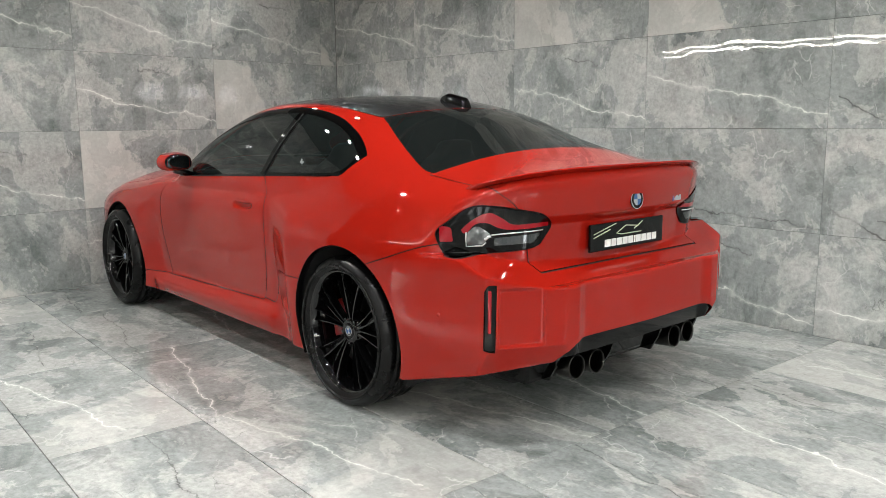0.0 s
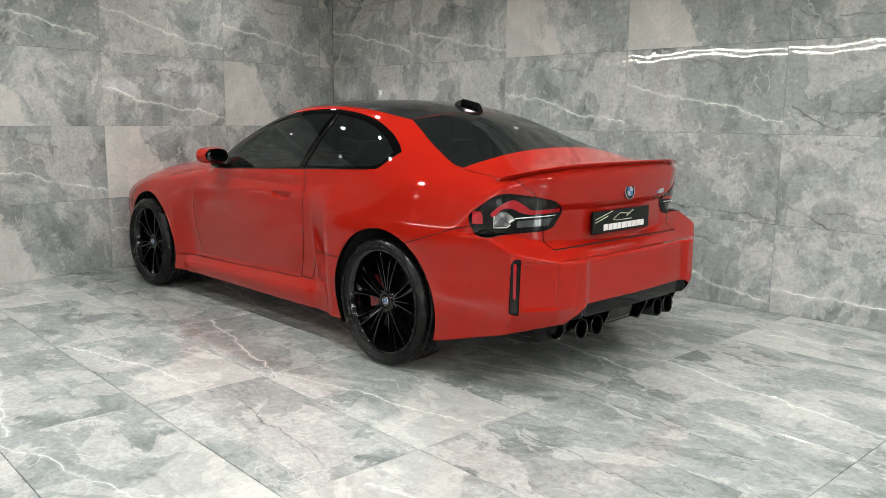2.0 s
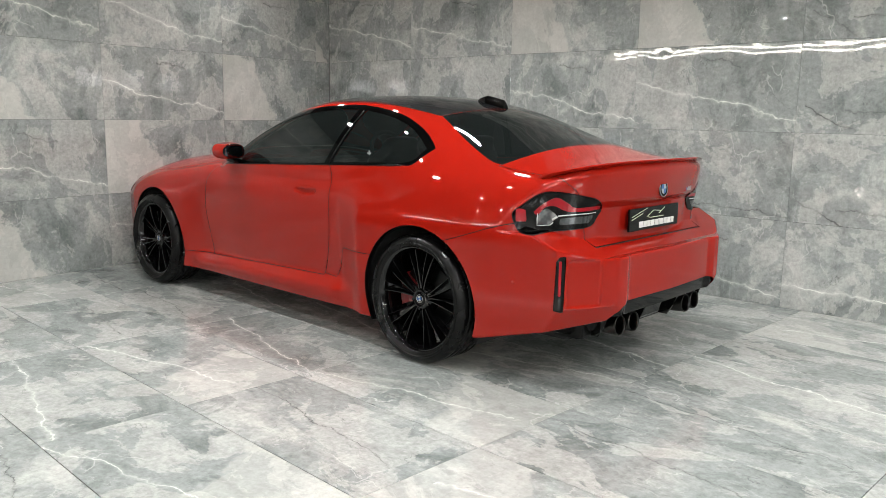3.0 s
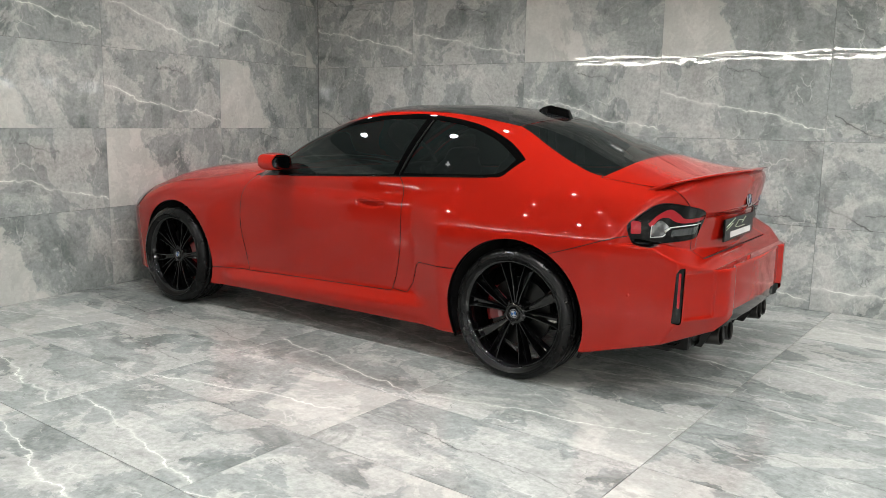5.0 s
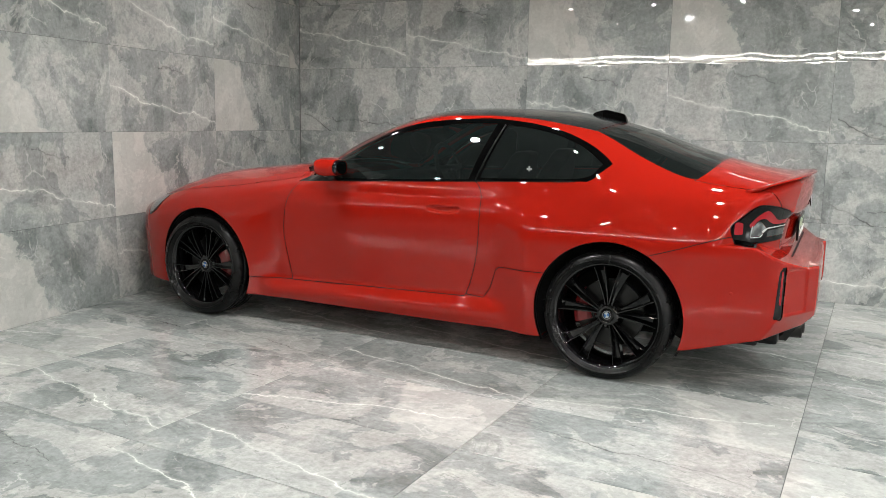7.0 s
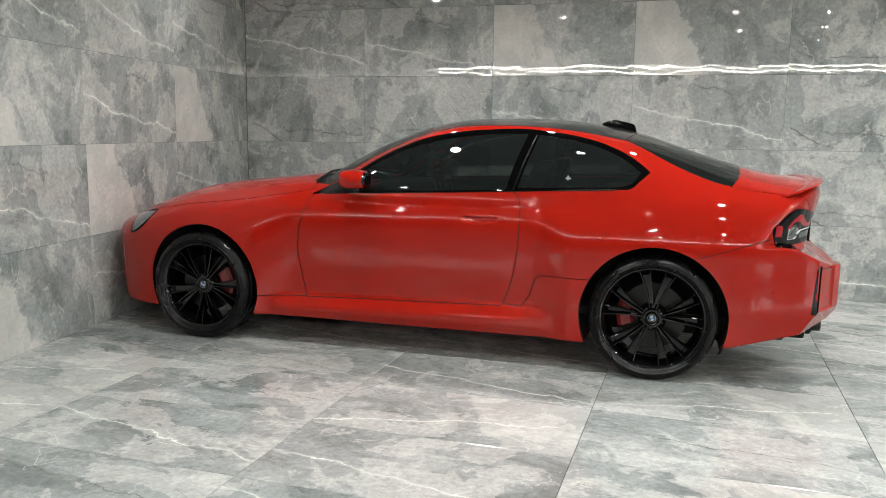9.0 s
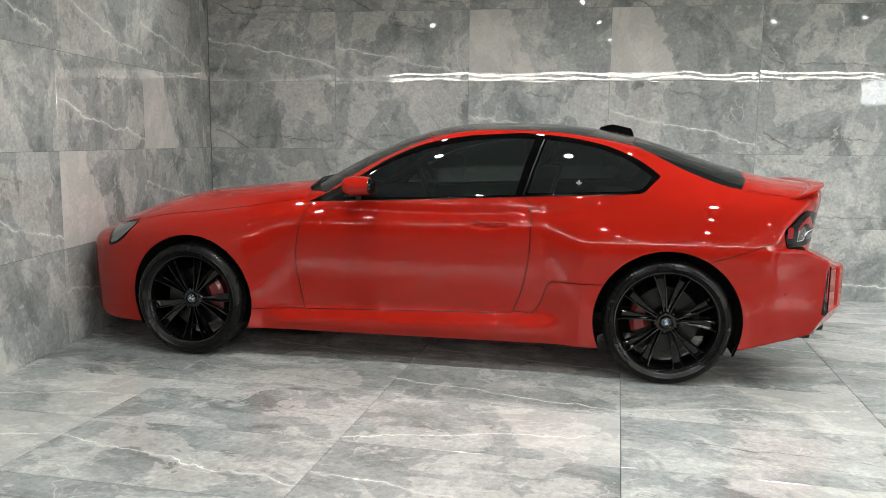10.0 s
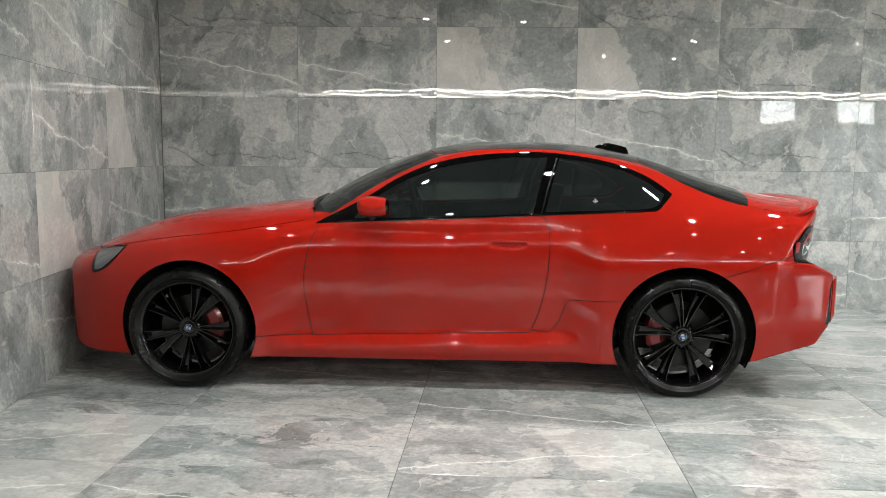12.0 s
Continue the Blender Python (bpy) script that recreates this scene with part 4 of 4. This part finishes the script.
# door mirrors, made from a field of their own
def mirror_field(P):
    x, a, z = P[:, 0], P[:, 1], P[:, 2]
    u = (x - 1.065) / (0.098 - 0.10 * np.clip(a - 0.95, -0.1, 0.2))
    v = (a - 0.942) / 0.088
    w = (z - 1.034 - 0.04 * (a - 0.942)) / (0.055 + 0.10 * np.clip(0.04 - np.abs(x - 1.02), -0.12, 0))
    r = (np.abs(u) ** 3.2 + np.abs(v) ** 2.8 + np.abs(w) ** 3.0) ** (1 / 3.0) - 1
    r = smax(r * 0.07, z - 1.086 + 0.22 * (a - 0.942), 0.012)
    return smax(smax(r, (z - 1.055) * 0.7 + (a - 1.012) * 0.7, 0.01), (x - 1.140 - 0.12 * (a - 0.942)), 0.012)


mirror = skin(mirror_field, (0.93, 0.82, 0.93), (1.22, 1.12, 1.13), 0.0075)
cap, rest = split(mirror, lambda V: np.maximum(0.988 - V[:, 2], V[:, 0] - 1.127), mirror_field)
glass, rest = split(rest, lambda V: np.maximum.reduce([1.130 - V[:, 0], np.abs(V[:, 1] - 0.942) - 0.068, np.abs(V[:, 2] - 1.032) - 0.038]), mirror_field)
MIRROR = material("mirror_glass", (0.10, 0.105, 0.11), 0.03, 1.0)
for s in (-1, 1):
    ob = skin_part("door_mirror", rest, GLOSS_BLACK, car, False, s, label="door mirror with red cap and black housing", field=mirror_field)
    skin_part("mirror_cap", cap, PAINT, ob, False, s, 0.001, field=mirror_field)
    skin_part("mirror_glass", glass, MIRROR, ob, False, s, -0.003, field=mirror_field)
    bm = bmesh.new()
    tube(bm, [(1.03, s * 0.80, 0.955), (1.035, s * 0.86, 0.962), (1.05, s * 0.93, 0.985)], [0.022, 0.018, 0.022], 10)
    part("mirror_foot", bm, GLOSS_BLACK, ob, smooth=True)

# door handles: a flush bar along the top of the cup in the door
for s in (-1, 1):
    bm = bmesh.new()
    along = np.arange(17) / 16
    outs = skin_at(1.676 + 0.218 * along, 0.875)
    rows = []
    for t, out in zip(along, outs):
        x = 1.676 + 0.218 * t
        bow = math.sin(math.pi * t) ** 0.35
        z = 0.846 + 0.003 * t
        y = out + 0.001
        h = 0.004 + 0.008 * bow
        rows.append([bm.verts.new((x, s * (y + dy), z + dz)) for dy, dz in ((-0.016, h), (0.004 * bow, h), (0.010 * bow, h * 0.4), (0.010 * bow, -h * 0.5), (0.003 * bow, -h), (-0.016, -h))])
    for p, q in zip(rows, rows[1:]):
        for i in range(6):
            j = (i + 1) % 6
            bm.faces.new((p[i], q[i], q[j], p[j]))
    bm.faces.new(rows[0])
    bm.faces.new(rows[-1])
    bmesh.ops.recalc_face_normals(bm, faces=bm.faces)
    part("door_handle", bm, PAINT, car, smooth=True)

# roof aerial
def fin_field(P):
    x, a, z = P[:, 0], P[:, 1], P[:, 2]
    t = np.clip((x - 2.36) / 0.24, 0, 1)
    height = 0.045 * np.clip(t * 2.6, 0, 1) ** 0.7 * (1 - smooth(0.82, 1.0, t) * 0.55)
    base = roof_line(x) - 0.01
    half_w = 0.030 * np.clip(t * 3, 0.05, 1) * (1 - 0.35 * np.clip((z - base) / 0.05, 0, 1))
    return smax(smax(np.abs(a) - half_w, z - base - height - 0.012, 0.018), smax(2.365 - x, x - 2.59 + 0.3 * (z - base), 0.01), 0.015)


fin = skin(fin_field, (2.33, -0.05, 1.28), (2.63, 0.05, 1.46), 0.006)
skin_part("roof_aerial", fin, GLOSS_BLACK, car, False, 1, label="small gloss black roof aerial fin", field=fin_field)

# boot lip spoiler: a thin blade along the deck's edge
bm = bmesh.new()
rows = []
spread = np.abs(-0.74 + 1.48 * np.arange(41) / 40)
tops = 1.079 - 0.012 * (spread / 0.74) ** 2 - 0.040 * (spread / 0.74) ** 5
backs = tail_at(spread, tops - 0.045) + 0.012 * (1 - (spread / 0.74) ** 4)
decks = top_at(backs - 0.11, spread)
for k in range(41):
    a = -0.74 + 1.48 * k / 40
    e = abs(a) / 0.74
    z, back = float(tops[k]), float(backs[k])
    thick = 0.006 * (1 - 0.6 * e ** 6)
    deck = min(float(decks[k]), z - 0.002)
    rows.append([bm.verts.new(p) for p in ((back - 0.11, a, deck - 0.006), (back - 0.06, a, deck * 0.5 + z * 0.5 + 0.001), (back - 0.006, a, z + 0.001), (back, a, z - 0.001), (back + 0.001, a, z - thick * 0.6), (back - 0.003, a, z - thick), (back - 0.022, a, z - thick - 0.012), (back - 0.09, a, z - 0.05))])
for p, q in zip(rows, rows[1:]):
    for i in range(len(p)):
        j = (i + 1) % len(p)
        bm.faces.new((p[i], q[i], q[j], p[j]))
bm.faces.new(rows[0])
bm.faces.new(rows[-1])
bmesh.ops.recalc_face_normals(bm, faces=bm.faces)
part("boot_spoiler", bm, PAINT, car, "slim red lip spoiler on the boot lid", True)

# number plate with a plain dark face, its mark in plain bars and strokes
PLATE = material("plate_black", (0.003, 0.0035, 0.0035), 0.25, spec=0.25)
PLATE_INK = material("plate_white", (0.75, 0.75, 0.72), 0.4)
PLATE_LINE = material("plate_pale_green", (0.45, 0.52, 0.36), 0.4)
px = max(tail_at(0.0, 0.83), tail_at(0.0, 0.72), tail_at(0.25, 0.78)) + 0.012
plate = part("number_plate", box(px - 0.012, px, -0.26, 0.26, 0.716, 0.832, 0.004), PLATE, car, "black number plate with a white wordmark bar")
x = -0.165
for w in (0.040, 0.034, 0.034, 0.036, 0.036, 0.011, 0.034, 0.035, 0.035, 0.032):
    part("plate_bar", box(px + 0.0005, px + 0.002, x, x + w, 0.731, 0.762), PLATE_INK, plate)
    x += w + 0.005
for y0, z0, y1, z1 in ((-0.085, 0.783, -0.02, 0.812), (-0.02, 0.812, 0.07, 0.803), (-0.085, 0.783, -0.05, 0.776), (0.04, 0.792, 0.10, 0.82), (-0.05, 0.776, 0.09, 0.776), (-0.24, 0.79, -0.09, 0.826), (-0.24, 0.775, -0.13, 0.803)):
    bm = bmesh.new()
    tube(bm, [(px + 0.001, y0, z0), (px + 0.001, y1, z1)], 0.0022, 6)
    part("plate_stroke", bm, PLATE_LINE, plate)

# round badge and the small badge bars on the boot lid
bx = tail_at(0.0, 0.925)
facing = Matrix.Translation((bx + 0.001, 0, 0.925)) @ Matrix.Rotation(radians(-4), 4, "Y") @ Matrix.Rotation(-math.pi / 2, 4, "Z")
bm = bmesh.new()
lathe(bm, [(0.0, 0.002), (0.027, 0.003), (0.0275, 0.006), (0.037, 0.006), (0.0405, 0.003), (0.041, -0.004)], 40)
badge = part("badge", bm, GLOSS_BLACK, car, "round badge with blue and white quarters", True)
badge.matrix_local = facing
for k in range(4):
    ob = part("badge_quarter", quarter(0.0265, k, 0.0055), SILVER if k % 2 else BLUE, badge)
bm = bmesh.new()
lathe(bm, [(0.0395, 0.002), (0.0405, 0.0065), (0.042, 0.002)], 40)
part("badge_ring", bm, SILVER, badge, smooth=True)
for y0, y1, mat in ((0.318, 0.324, BLUE), (0.326, 0.332, RED_LENS), (0.336, 0.366, SILVER), (0.370, 0.398, SILVER)):
    bxx = tail_at((y0 + y1) / 2, 0.905)
    part("badge_bar", box(bxx - 0.002, bxx + 0.002, y0, y1, 0.893, 0.917, 0.0005), mat, car)

# diffuser fins, exhaust boxes and pipes
for a in (-0.50, -0.175, 0.175, 0.50):
    bm = bmesh.new()
    fx = 3.665 - 0.03 * (a / 0.6) ** 2
    prof = [(fx - 0.015, 0.415), (fx + 0.022, 0.412), (fx + 0.018, 0.37), (fx - 0.012, 0.29), (fx - 0.05, 0.225), (fx - 0.17, 0.225), (fx - 0.17, 0.40)]
    for t in (-0.006, 0.006):
        bm.faces.new([bm.verts.new((x, a + t, z)) for x, z in prof])
    vs = list(bm.verts)
    n = len(prof)
    for i in range(n):
        j = (i + 1) % n
        bm.faces.new((vs[i], vs[j], vs[n + j], vs[n + i]))
    bmesh.ops.recalc_face_normals(bm, faces=bm.faces)
    part("diffuser_fin", bm, GLOSS_BLACK, car)
# centre and outer panels of the diffuser, leaning in towards the floor
for a0, a1 in ((-0.60, -0.505), (-0.17, 0.17), (0.505, 0.60)):
    bm = bmesh.new()
    rows = []
    for i in range(5):
        a = a0 + (a1 - a0) * i / 4
        fx = 3.65 - 0.03 * (a / 0.6) ** 2 - 0.5 * max(0.0, abs(a) - 0.5)
        rows.append([bm.verts.new(p) for p in ((fx - 0.02, a, 0.41), (fx + 0.004, a, 0.40), (fx - 0.004, a, 0.36), (fx - 0.05, a, 0.255), (fx - 0.075, a, 0.235), (fx - 0.2, a, 0.225))])
    for p, q in zip(rows, rows[1:]):
        for i in range(5):
            bm.faces.new((p[i], p[i + 1], q[i + 1], q[i]))
        bm.faces.new((p[5], p[0], q[0], q[5]))
    bm.faces.new(rows[0])
    bm.faces.new(rows[-1])
    bmesh.ops.recalc_face_normals(bm, faces=bm.faces)
    part("diffuser_panel", bm, LAMP_BLACK, car)
PIPE = material("dark_exhaust_metal", (0.05, 0.048, 0.046), 0.28, 1.0)
BORE_BLACK = material("bore_black", (0.004, 0.004, 0.004), 0.9)
for a in (-0.405, -0.285, 0.285, 0.405):
    bm = bmesh.new()
    lathe(bm, [(0.050, -0.20), (0.0505, 0.0), (0.0485, 0.006), (0.046, 0.004), (0.0445, -0.01), (0.044, -0.20)], 40)
    ob = part("exhaust_pipe", bm, PIPE, car, "round dark metal exhaust tailpipe", True)
    ob.matrix_local = Matrix.Translation((3.668 - 0.03 * (a / 0.6) ** 2, a, 0.276)) @ Matrix.Rotation(-math.pi / 2, 4, "Z") @ Matrix.Rotation(radians(4), 4, "X")
    # near-black disc across the pipe, painting the shade of its depth
    bm = bmesh.new()
    bmesh.ops.create_circle(bm, cap_ends=True, segments=24, radius=0.0445, matrix=Matrix.Translation((0, -0.12, 0)) @ Matrix.Rotation(-math.pi / 2, 4, "X"))
    part("pipe_bore", bm, BORE_BLACK, ob)
for a in (-0.345, 0.345):
    part("exhaust_recess", box(3.40, 3.585, a - 0.145, a + 0.145, 0.225, 0.40, 0.02), SATIN_BLACK, car)
part("diffuser_base", box(3.38, 3.56, -0.60, 0.60, 0.215, 0.34, 0.02), SATIN_BLACK, car)

# cabin seen dimly through the glass
LEATHER = material("black_leather", (0.028, 0.027, 0.027), 0.45)


def seat_field(P):
    x, y, z = P[:, 0], P[:, 1], P[:, 2]
    cushion = smax(smax(np.abs(x + 0.05) - 0.26, np.abs(y) - 0.25, 0.06), np.abs(z - 0.45) - 0.10, 0.06)
    lean = x - 0.24 - 0.38 * (z - 0.5)
    wide = 0.25 - 0.06 * smooth(0.85, 1.02, z) - 0.08 * smooth(1.0, 1.1, z)
    back = smax(smax(np.abs(lean) - 0.065 - 0.02 * smooth(0.15, 0.25, np.abs(y)), np.abs(y) - wide, 0.06), np.abs(z - 0.77) - 0.38, 0.08)
    return smin(cushion, back, 0.05)


seat = skin(seat_field, (-0.4, -0.32, 0.3), (0.65, 0.32, 1.2), 0.03)
for y in (-0.37, 0.37):
    ob = skin_part("front_seat", seat, LEATHER, car, False, 1, label="black leather front seat", field=seat_field)
    ob.location = (1.60, y, 0.0)
part("rear_bench", box(2.35, 2.62, -0.55, 0.55, 0.45, 0.98, 0.06), LEATHER, car, smooth=True)
part("dashboard", box(0.82, 1.12, -0.70, 0.70, 0.70, 0.965, 0.05), TRIM, car, smooth=True)
part("cabin_floor", box(0.55, 3.0, -0.74, 0.74, 0.30, 0.34), TRIM, car)
part("parcel_shelf", box(2.62, 3.12, -0.60, 0.60, 0.93, 0.97, 0.01), TRIM, car)
bm = bmesh.new()
tube(bm, [(0.18 * math.cos(k * math.tau / 32), 0.18 * math.sin(k * math.tau / 32), 0) for k in range(32)], 0.016, 8, True)
tube(bm, [(-0.17, 0, 0), (0.17, 0, 0)], 0.022, 8)
tube(bm, [(0, -0.17, 0), (0, 0, 0)], 0.02, 8)
ob = part("steering_wheel", bm, TRIM, car, smooth=True)
ob.matrix_local = Matrix.Translation((1.20, 0.37, 0.98)) @ Matrix.Rotation(radians(68), 4, "Y") @ Matrix.Rotation(radians(90), 4, "Z")

# bright strip on the B-pillar edge and at the foot of the rear side window
for s in (-1, 1):
    bm = bmesh.new()
    tube(bm, [(x, s * (skin_at(x, z) + 0.002), z) for x, z in ((1.967, 1.0), (1.985, 1.06), (2.008, 1.14), (2.035, 1.22), (2.062, 1.30))], 0.0045, 6)
    part("window_seal", bm, SATIN_BLACK, car, smooth=True)
    bm = bmesh.new()
    tube(bm, [(x, s * (skin_at(x, z) + 0.001), z) for x, z in ((0.86, 0.938), (1.16, 0.953), (1.6, 0.974), (1.96, 0.990), (2.25, 1.003), (2.53, 1.014))], 0.005, 6)
    part("belt_trim", bm, GLOSS_BLACK, car, smooth=True)
# round parking sensors in the rear bumper
for s in (-1, 1):
    x, z = 3.35, 0.515
    y = skin_at(x, z)
    n = field_normal(np.array([[x, y, z]]))[0]
    way = Vector((n[0], s * n[1], n[2])).normalized()
    bm = bmesh.new()
    lathe(bm, [(0.0, 0.0012), (0.0085, 0.001), (0.0095, -0.001), (0.0108, -0.0008), (0.0112, 0.0004), (0.012, -0.002)], 24)
    ob = part("parking_sensor", bm, PAINT, car, smooth=True)
    ob.matrix_local = Matrix.Translation((x, s * y, z)) @ Vector((0, 1, 0)).rotation_difference(way).to_matrix().to_4x4()
# small white sticker in the rear side window
STICKER = material("sticker_white", (0.35, 0.36, 0.36), 0.5)
s = -1
bm = bmesh.new()
for x0, x1, z0, z1 in ((2.261, 2.270, 1.050, 1.082), (2.251, 2.2605, 1.063, 1.071), (2.2705, 2.280, 1.063, 1.071)):
    y = skin_at(2.266, 1.066) + 0.001
    box(x0, x1, min(s * y, s * (y + 0.001)), max(s * y, s * (y + 0.001)), z0, z1, bm=bm)
part("window_sticker", bm, STICKER, car, "small white sticker in the rear side window")
# wiper under the windscreen
bm = bmesh.new()
tube(bm, [(0.66, -0.60, top_at(0.66, 0.60) + 0.012), (0.63, -0.3, top_at(0.63, 0.3) + 0.014), (0.62, 0.1, top_at(0.62, 0.1) + 0.012)], 0.008, 6)
part("wiper", bm, SATIN_BLACK, car)


# ---- downlights ----
def downlight(x, y):
    base = tagged(new("downlight"), "small round recessed ceiling downlight, switched on", "downlight", "ceiling downlights")
    base.location = (x, y, CEIL)
    bm = bmesh.new()
    lathe(bm, [(0.041, -0.003), (0.044, -0.007), (0.056, -0.007), (0.059, -0.004), (0.059, 0.0)], 24)
    bmesh.ops.transform(bm, matrix=Matrix.Rotation(math.pi / 2, 4, "X"), verts=bm.verts)
    part("trim_ring", bm, WHITE, base)
    bm = bmesh.new()
    bmesh.ops.create_circle(bm, cap_ends=True, segments=20, radius=0.041)
    bmesh.ops.translate(bm, vec=(0, 0, -0.004), verts=bm.verts)
    part("lens", bm, LAMP_GLOW, base)
    return base


for number, (x, y) in enumerate(SPOTS):
    downlight(x, y)
    if (number % 9 % 2 == 0 and x < 3) or x < -2:
        continue            # every second fitting is dimmed: its lens glows, but it throws no beam
    l = bpy.data.lights.new("downlight_beam", "SPOT")
    l.energy = SPOT_POWER * (0.2 if number == 0 else 0.6 if x > 3 else 1.25 if x < 0 else 1.0)
    l.color = (1.0, 1.0, 1.0)
    l.spot_size = radians(112 if x < 0 else 150 if x < 3 else 138)
    l.spot_blend = 1.0 if x < 0 else 0.8
    l.shadow_soft_size = 0.04
    lo = new("downlight_beam", l)
    lo.matrix_world = look((x, y, CEIL - 0.03), (x, y, 0))

# LED strip under the ceiling, high windows in the two far walls
def led_strip(length, m):
    base = tagged(new("led_strip"), "thin warm white LED strip light in an aluminium channel", "light strip")
    base.matrix_world = m
    part("channel", box(-length / 2, length / 2, 0, 0.02, -0.019, 0.019, 0.002), WHITE, base)
    part("diffuser", box(-length / 2 + 0.01, length / 2 - 0.01, 0.021, 0.027, -0.010, 0.010), STRIP_GLOW, base)
    return base


for z in (2.67, 2.57):
    led_strip(16.2, pose(FAR, 2.45, z, 0, 0, -90))
    led_strip(9.0, pose(-0.6, SOUTH, z, 0, 0, 0))


def high_window(name, w, h, m, glow=WINDOW_GLOW):
    ob = slab(name, box(-w / 2 - 0.04, w / 2 + 0.04, 0, 0.03, -h / 2 - 0.04, h / 2 + 0.04), WHITE, "small high window with daylight behind it", "window")
    ob.matrix_world = m
    for k in (-1, 1):
        part("pane", box(k * w / 4 - w / 4 + 0.012, k * w / 4 + w / 4 - 0.012, 0.031, 0.036, -h / 2, h / 2), glow, ob)
    return ob


for i, y in enumerate((-2.36, -3.95)):
    high_window("window_%d" % (i + 1), 0.8, 0.42, pose(FAR, y, 2.28, 0, 0, -90))
for i, x in enumerate((-4.6, -3.3, -2.0, 3.0)):
    high_window("window_%d" % (i + 3), 0.75, 0.36, pose(x, SOUTH, 2.05, 0, 0, 0), SUN_PANE)

# glowing glazed front added out of view to brighten the back wall and car
FILL_GLOW = emitter("added_fill_glow", (0.93, 0.97, 1.0), 2.2)
fill_door = slab("fill_door_1", box(-1.25, 1.25, 0, 0.05, 0.0, 2.0), SATIN_BLACK, "unseen glowing glazed front added to brighten the room", "door")
fill_door.matrix_world = pose(FAR, -4.5, 0, 0, 0, -90)
for k in range(3):
    part("pane", box(-1.2 + 0.8 * k + 0.03, -1.2 + 0.8 * (k + 1) - 0.03, 0.051, 0.056, 0.12, 1.93), FILL_GLOW, fill_door)

# tiles last
wall_meshes = {k: tile_mesh("wall_tile", 1.1984, 0.5984, m) for k, m in (("v", TILE_VEIN), ("c", TILE_CRACK), ("p", TILE_PALE), ("f", TILE_FLAT))}
PRINT_EAST = ["vfcvc", "pvcvc", "vpvpv", "vcvpc", "fcccv"]        # by column from the corner, rows from the floor
PRINT_NORTH = ["fvpvp", "vpvvc", "pvpvf", "fpvcv"]
for col in range(11):
    y = CORNER.y - 0.003 - 1.2 * (col + 0.5)
    if y < SOUTH - 0.3:
        break
    for row in range(5):
        k = PRINT_EAST[col % 5][row]
        lay("tile", wall_meshes[k], wall_east, Matrix(((0, 0, -1, BACK), (-1, 0, 0, y), (0, 1, 0, 0.6 * row + 0.3), (0, 0, 0, 1))))
strip = tile_mesh("wall_tile_strip", 0.188, 0.5984, TILE_PALE)
for col in range(-1, 11):
    s = 0.0955 if col < 0 else 0.191 + 1.2 * (col + 0.5)
    if s > left_len:
        break
    for row in range(5):
        me = strip if col < 0 else wall_meshes[PRINT_NORTH[col % 4][row]]
        c = CORNER + LEFT_DIR * s
        lay("tile", me, wall_north, Matrix(((-LEFT_DIR.x, 0, left_normal.x, c.x), (-LEFT_DIR.y, 0, left_normal.y, c.y), (0, 1, 0, 0.6 * row + 0.3), (0, 0, 0, 1))))
floor_meshes = [tile_mesh("floor_tile", 1.1925, 0.6085, m) for m in (FLOOR_A, FLOOR_B, FLOOR_C)]
rng = random.Random(4)
turn = pose(1.29, 2.053, 0, 0, 0, -2.6)
for i in range(-17, 7):
    for j in range(-7, 5):
        m = turn @ pose(0.612 * (i + 0.5), 1.195 * (j + 0.5), 0, 0, 0, 90 if rng.random() < 0.5 else -90)
        x, y = m.translation.x, m.translation.y
        if FAR - 0.3 < x < BACK + 0.25 and SOUTH - 0.6 < y < 6.855 + (x - CORNER.x) * 0.1043 + 0.5:
            lay("tile", floor_meshes[rng.choice((0, 1, 1, 2))], floor, m)
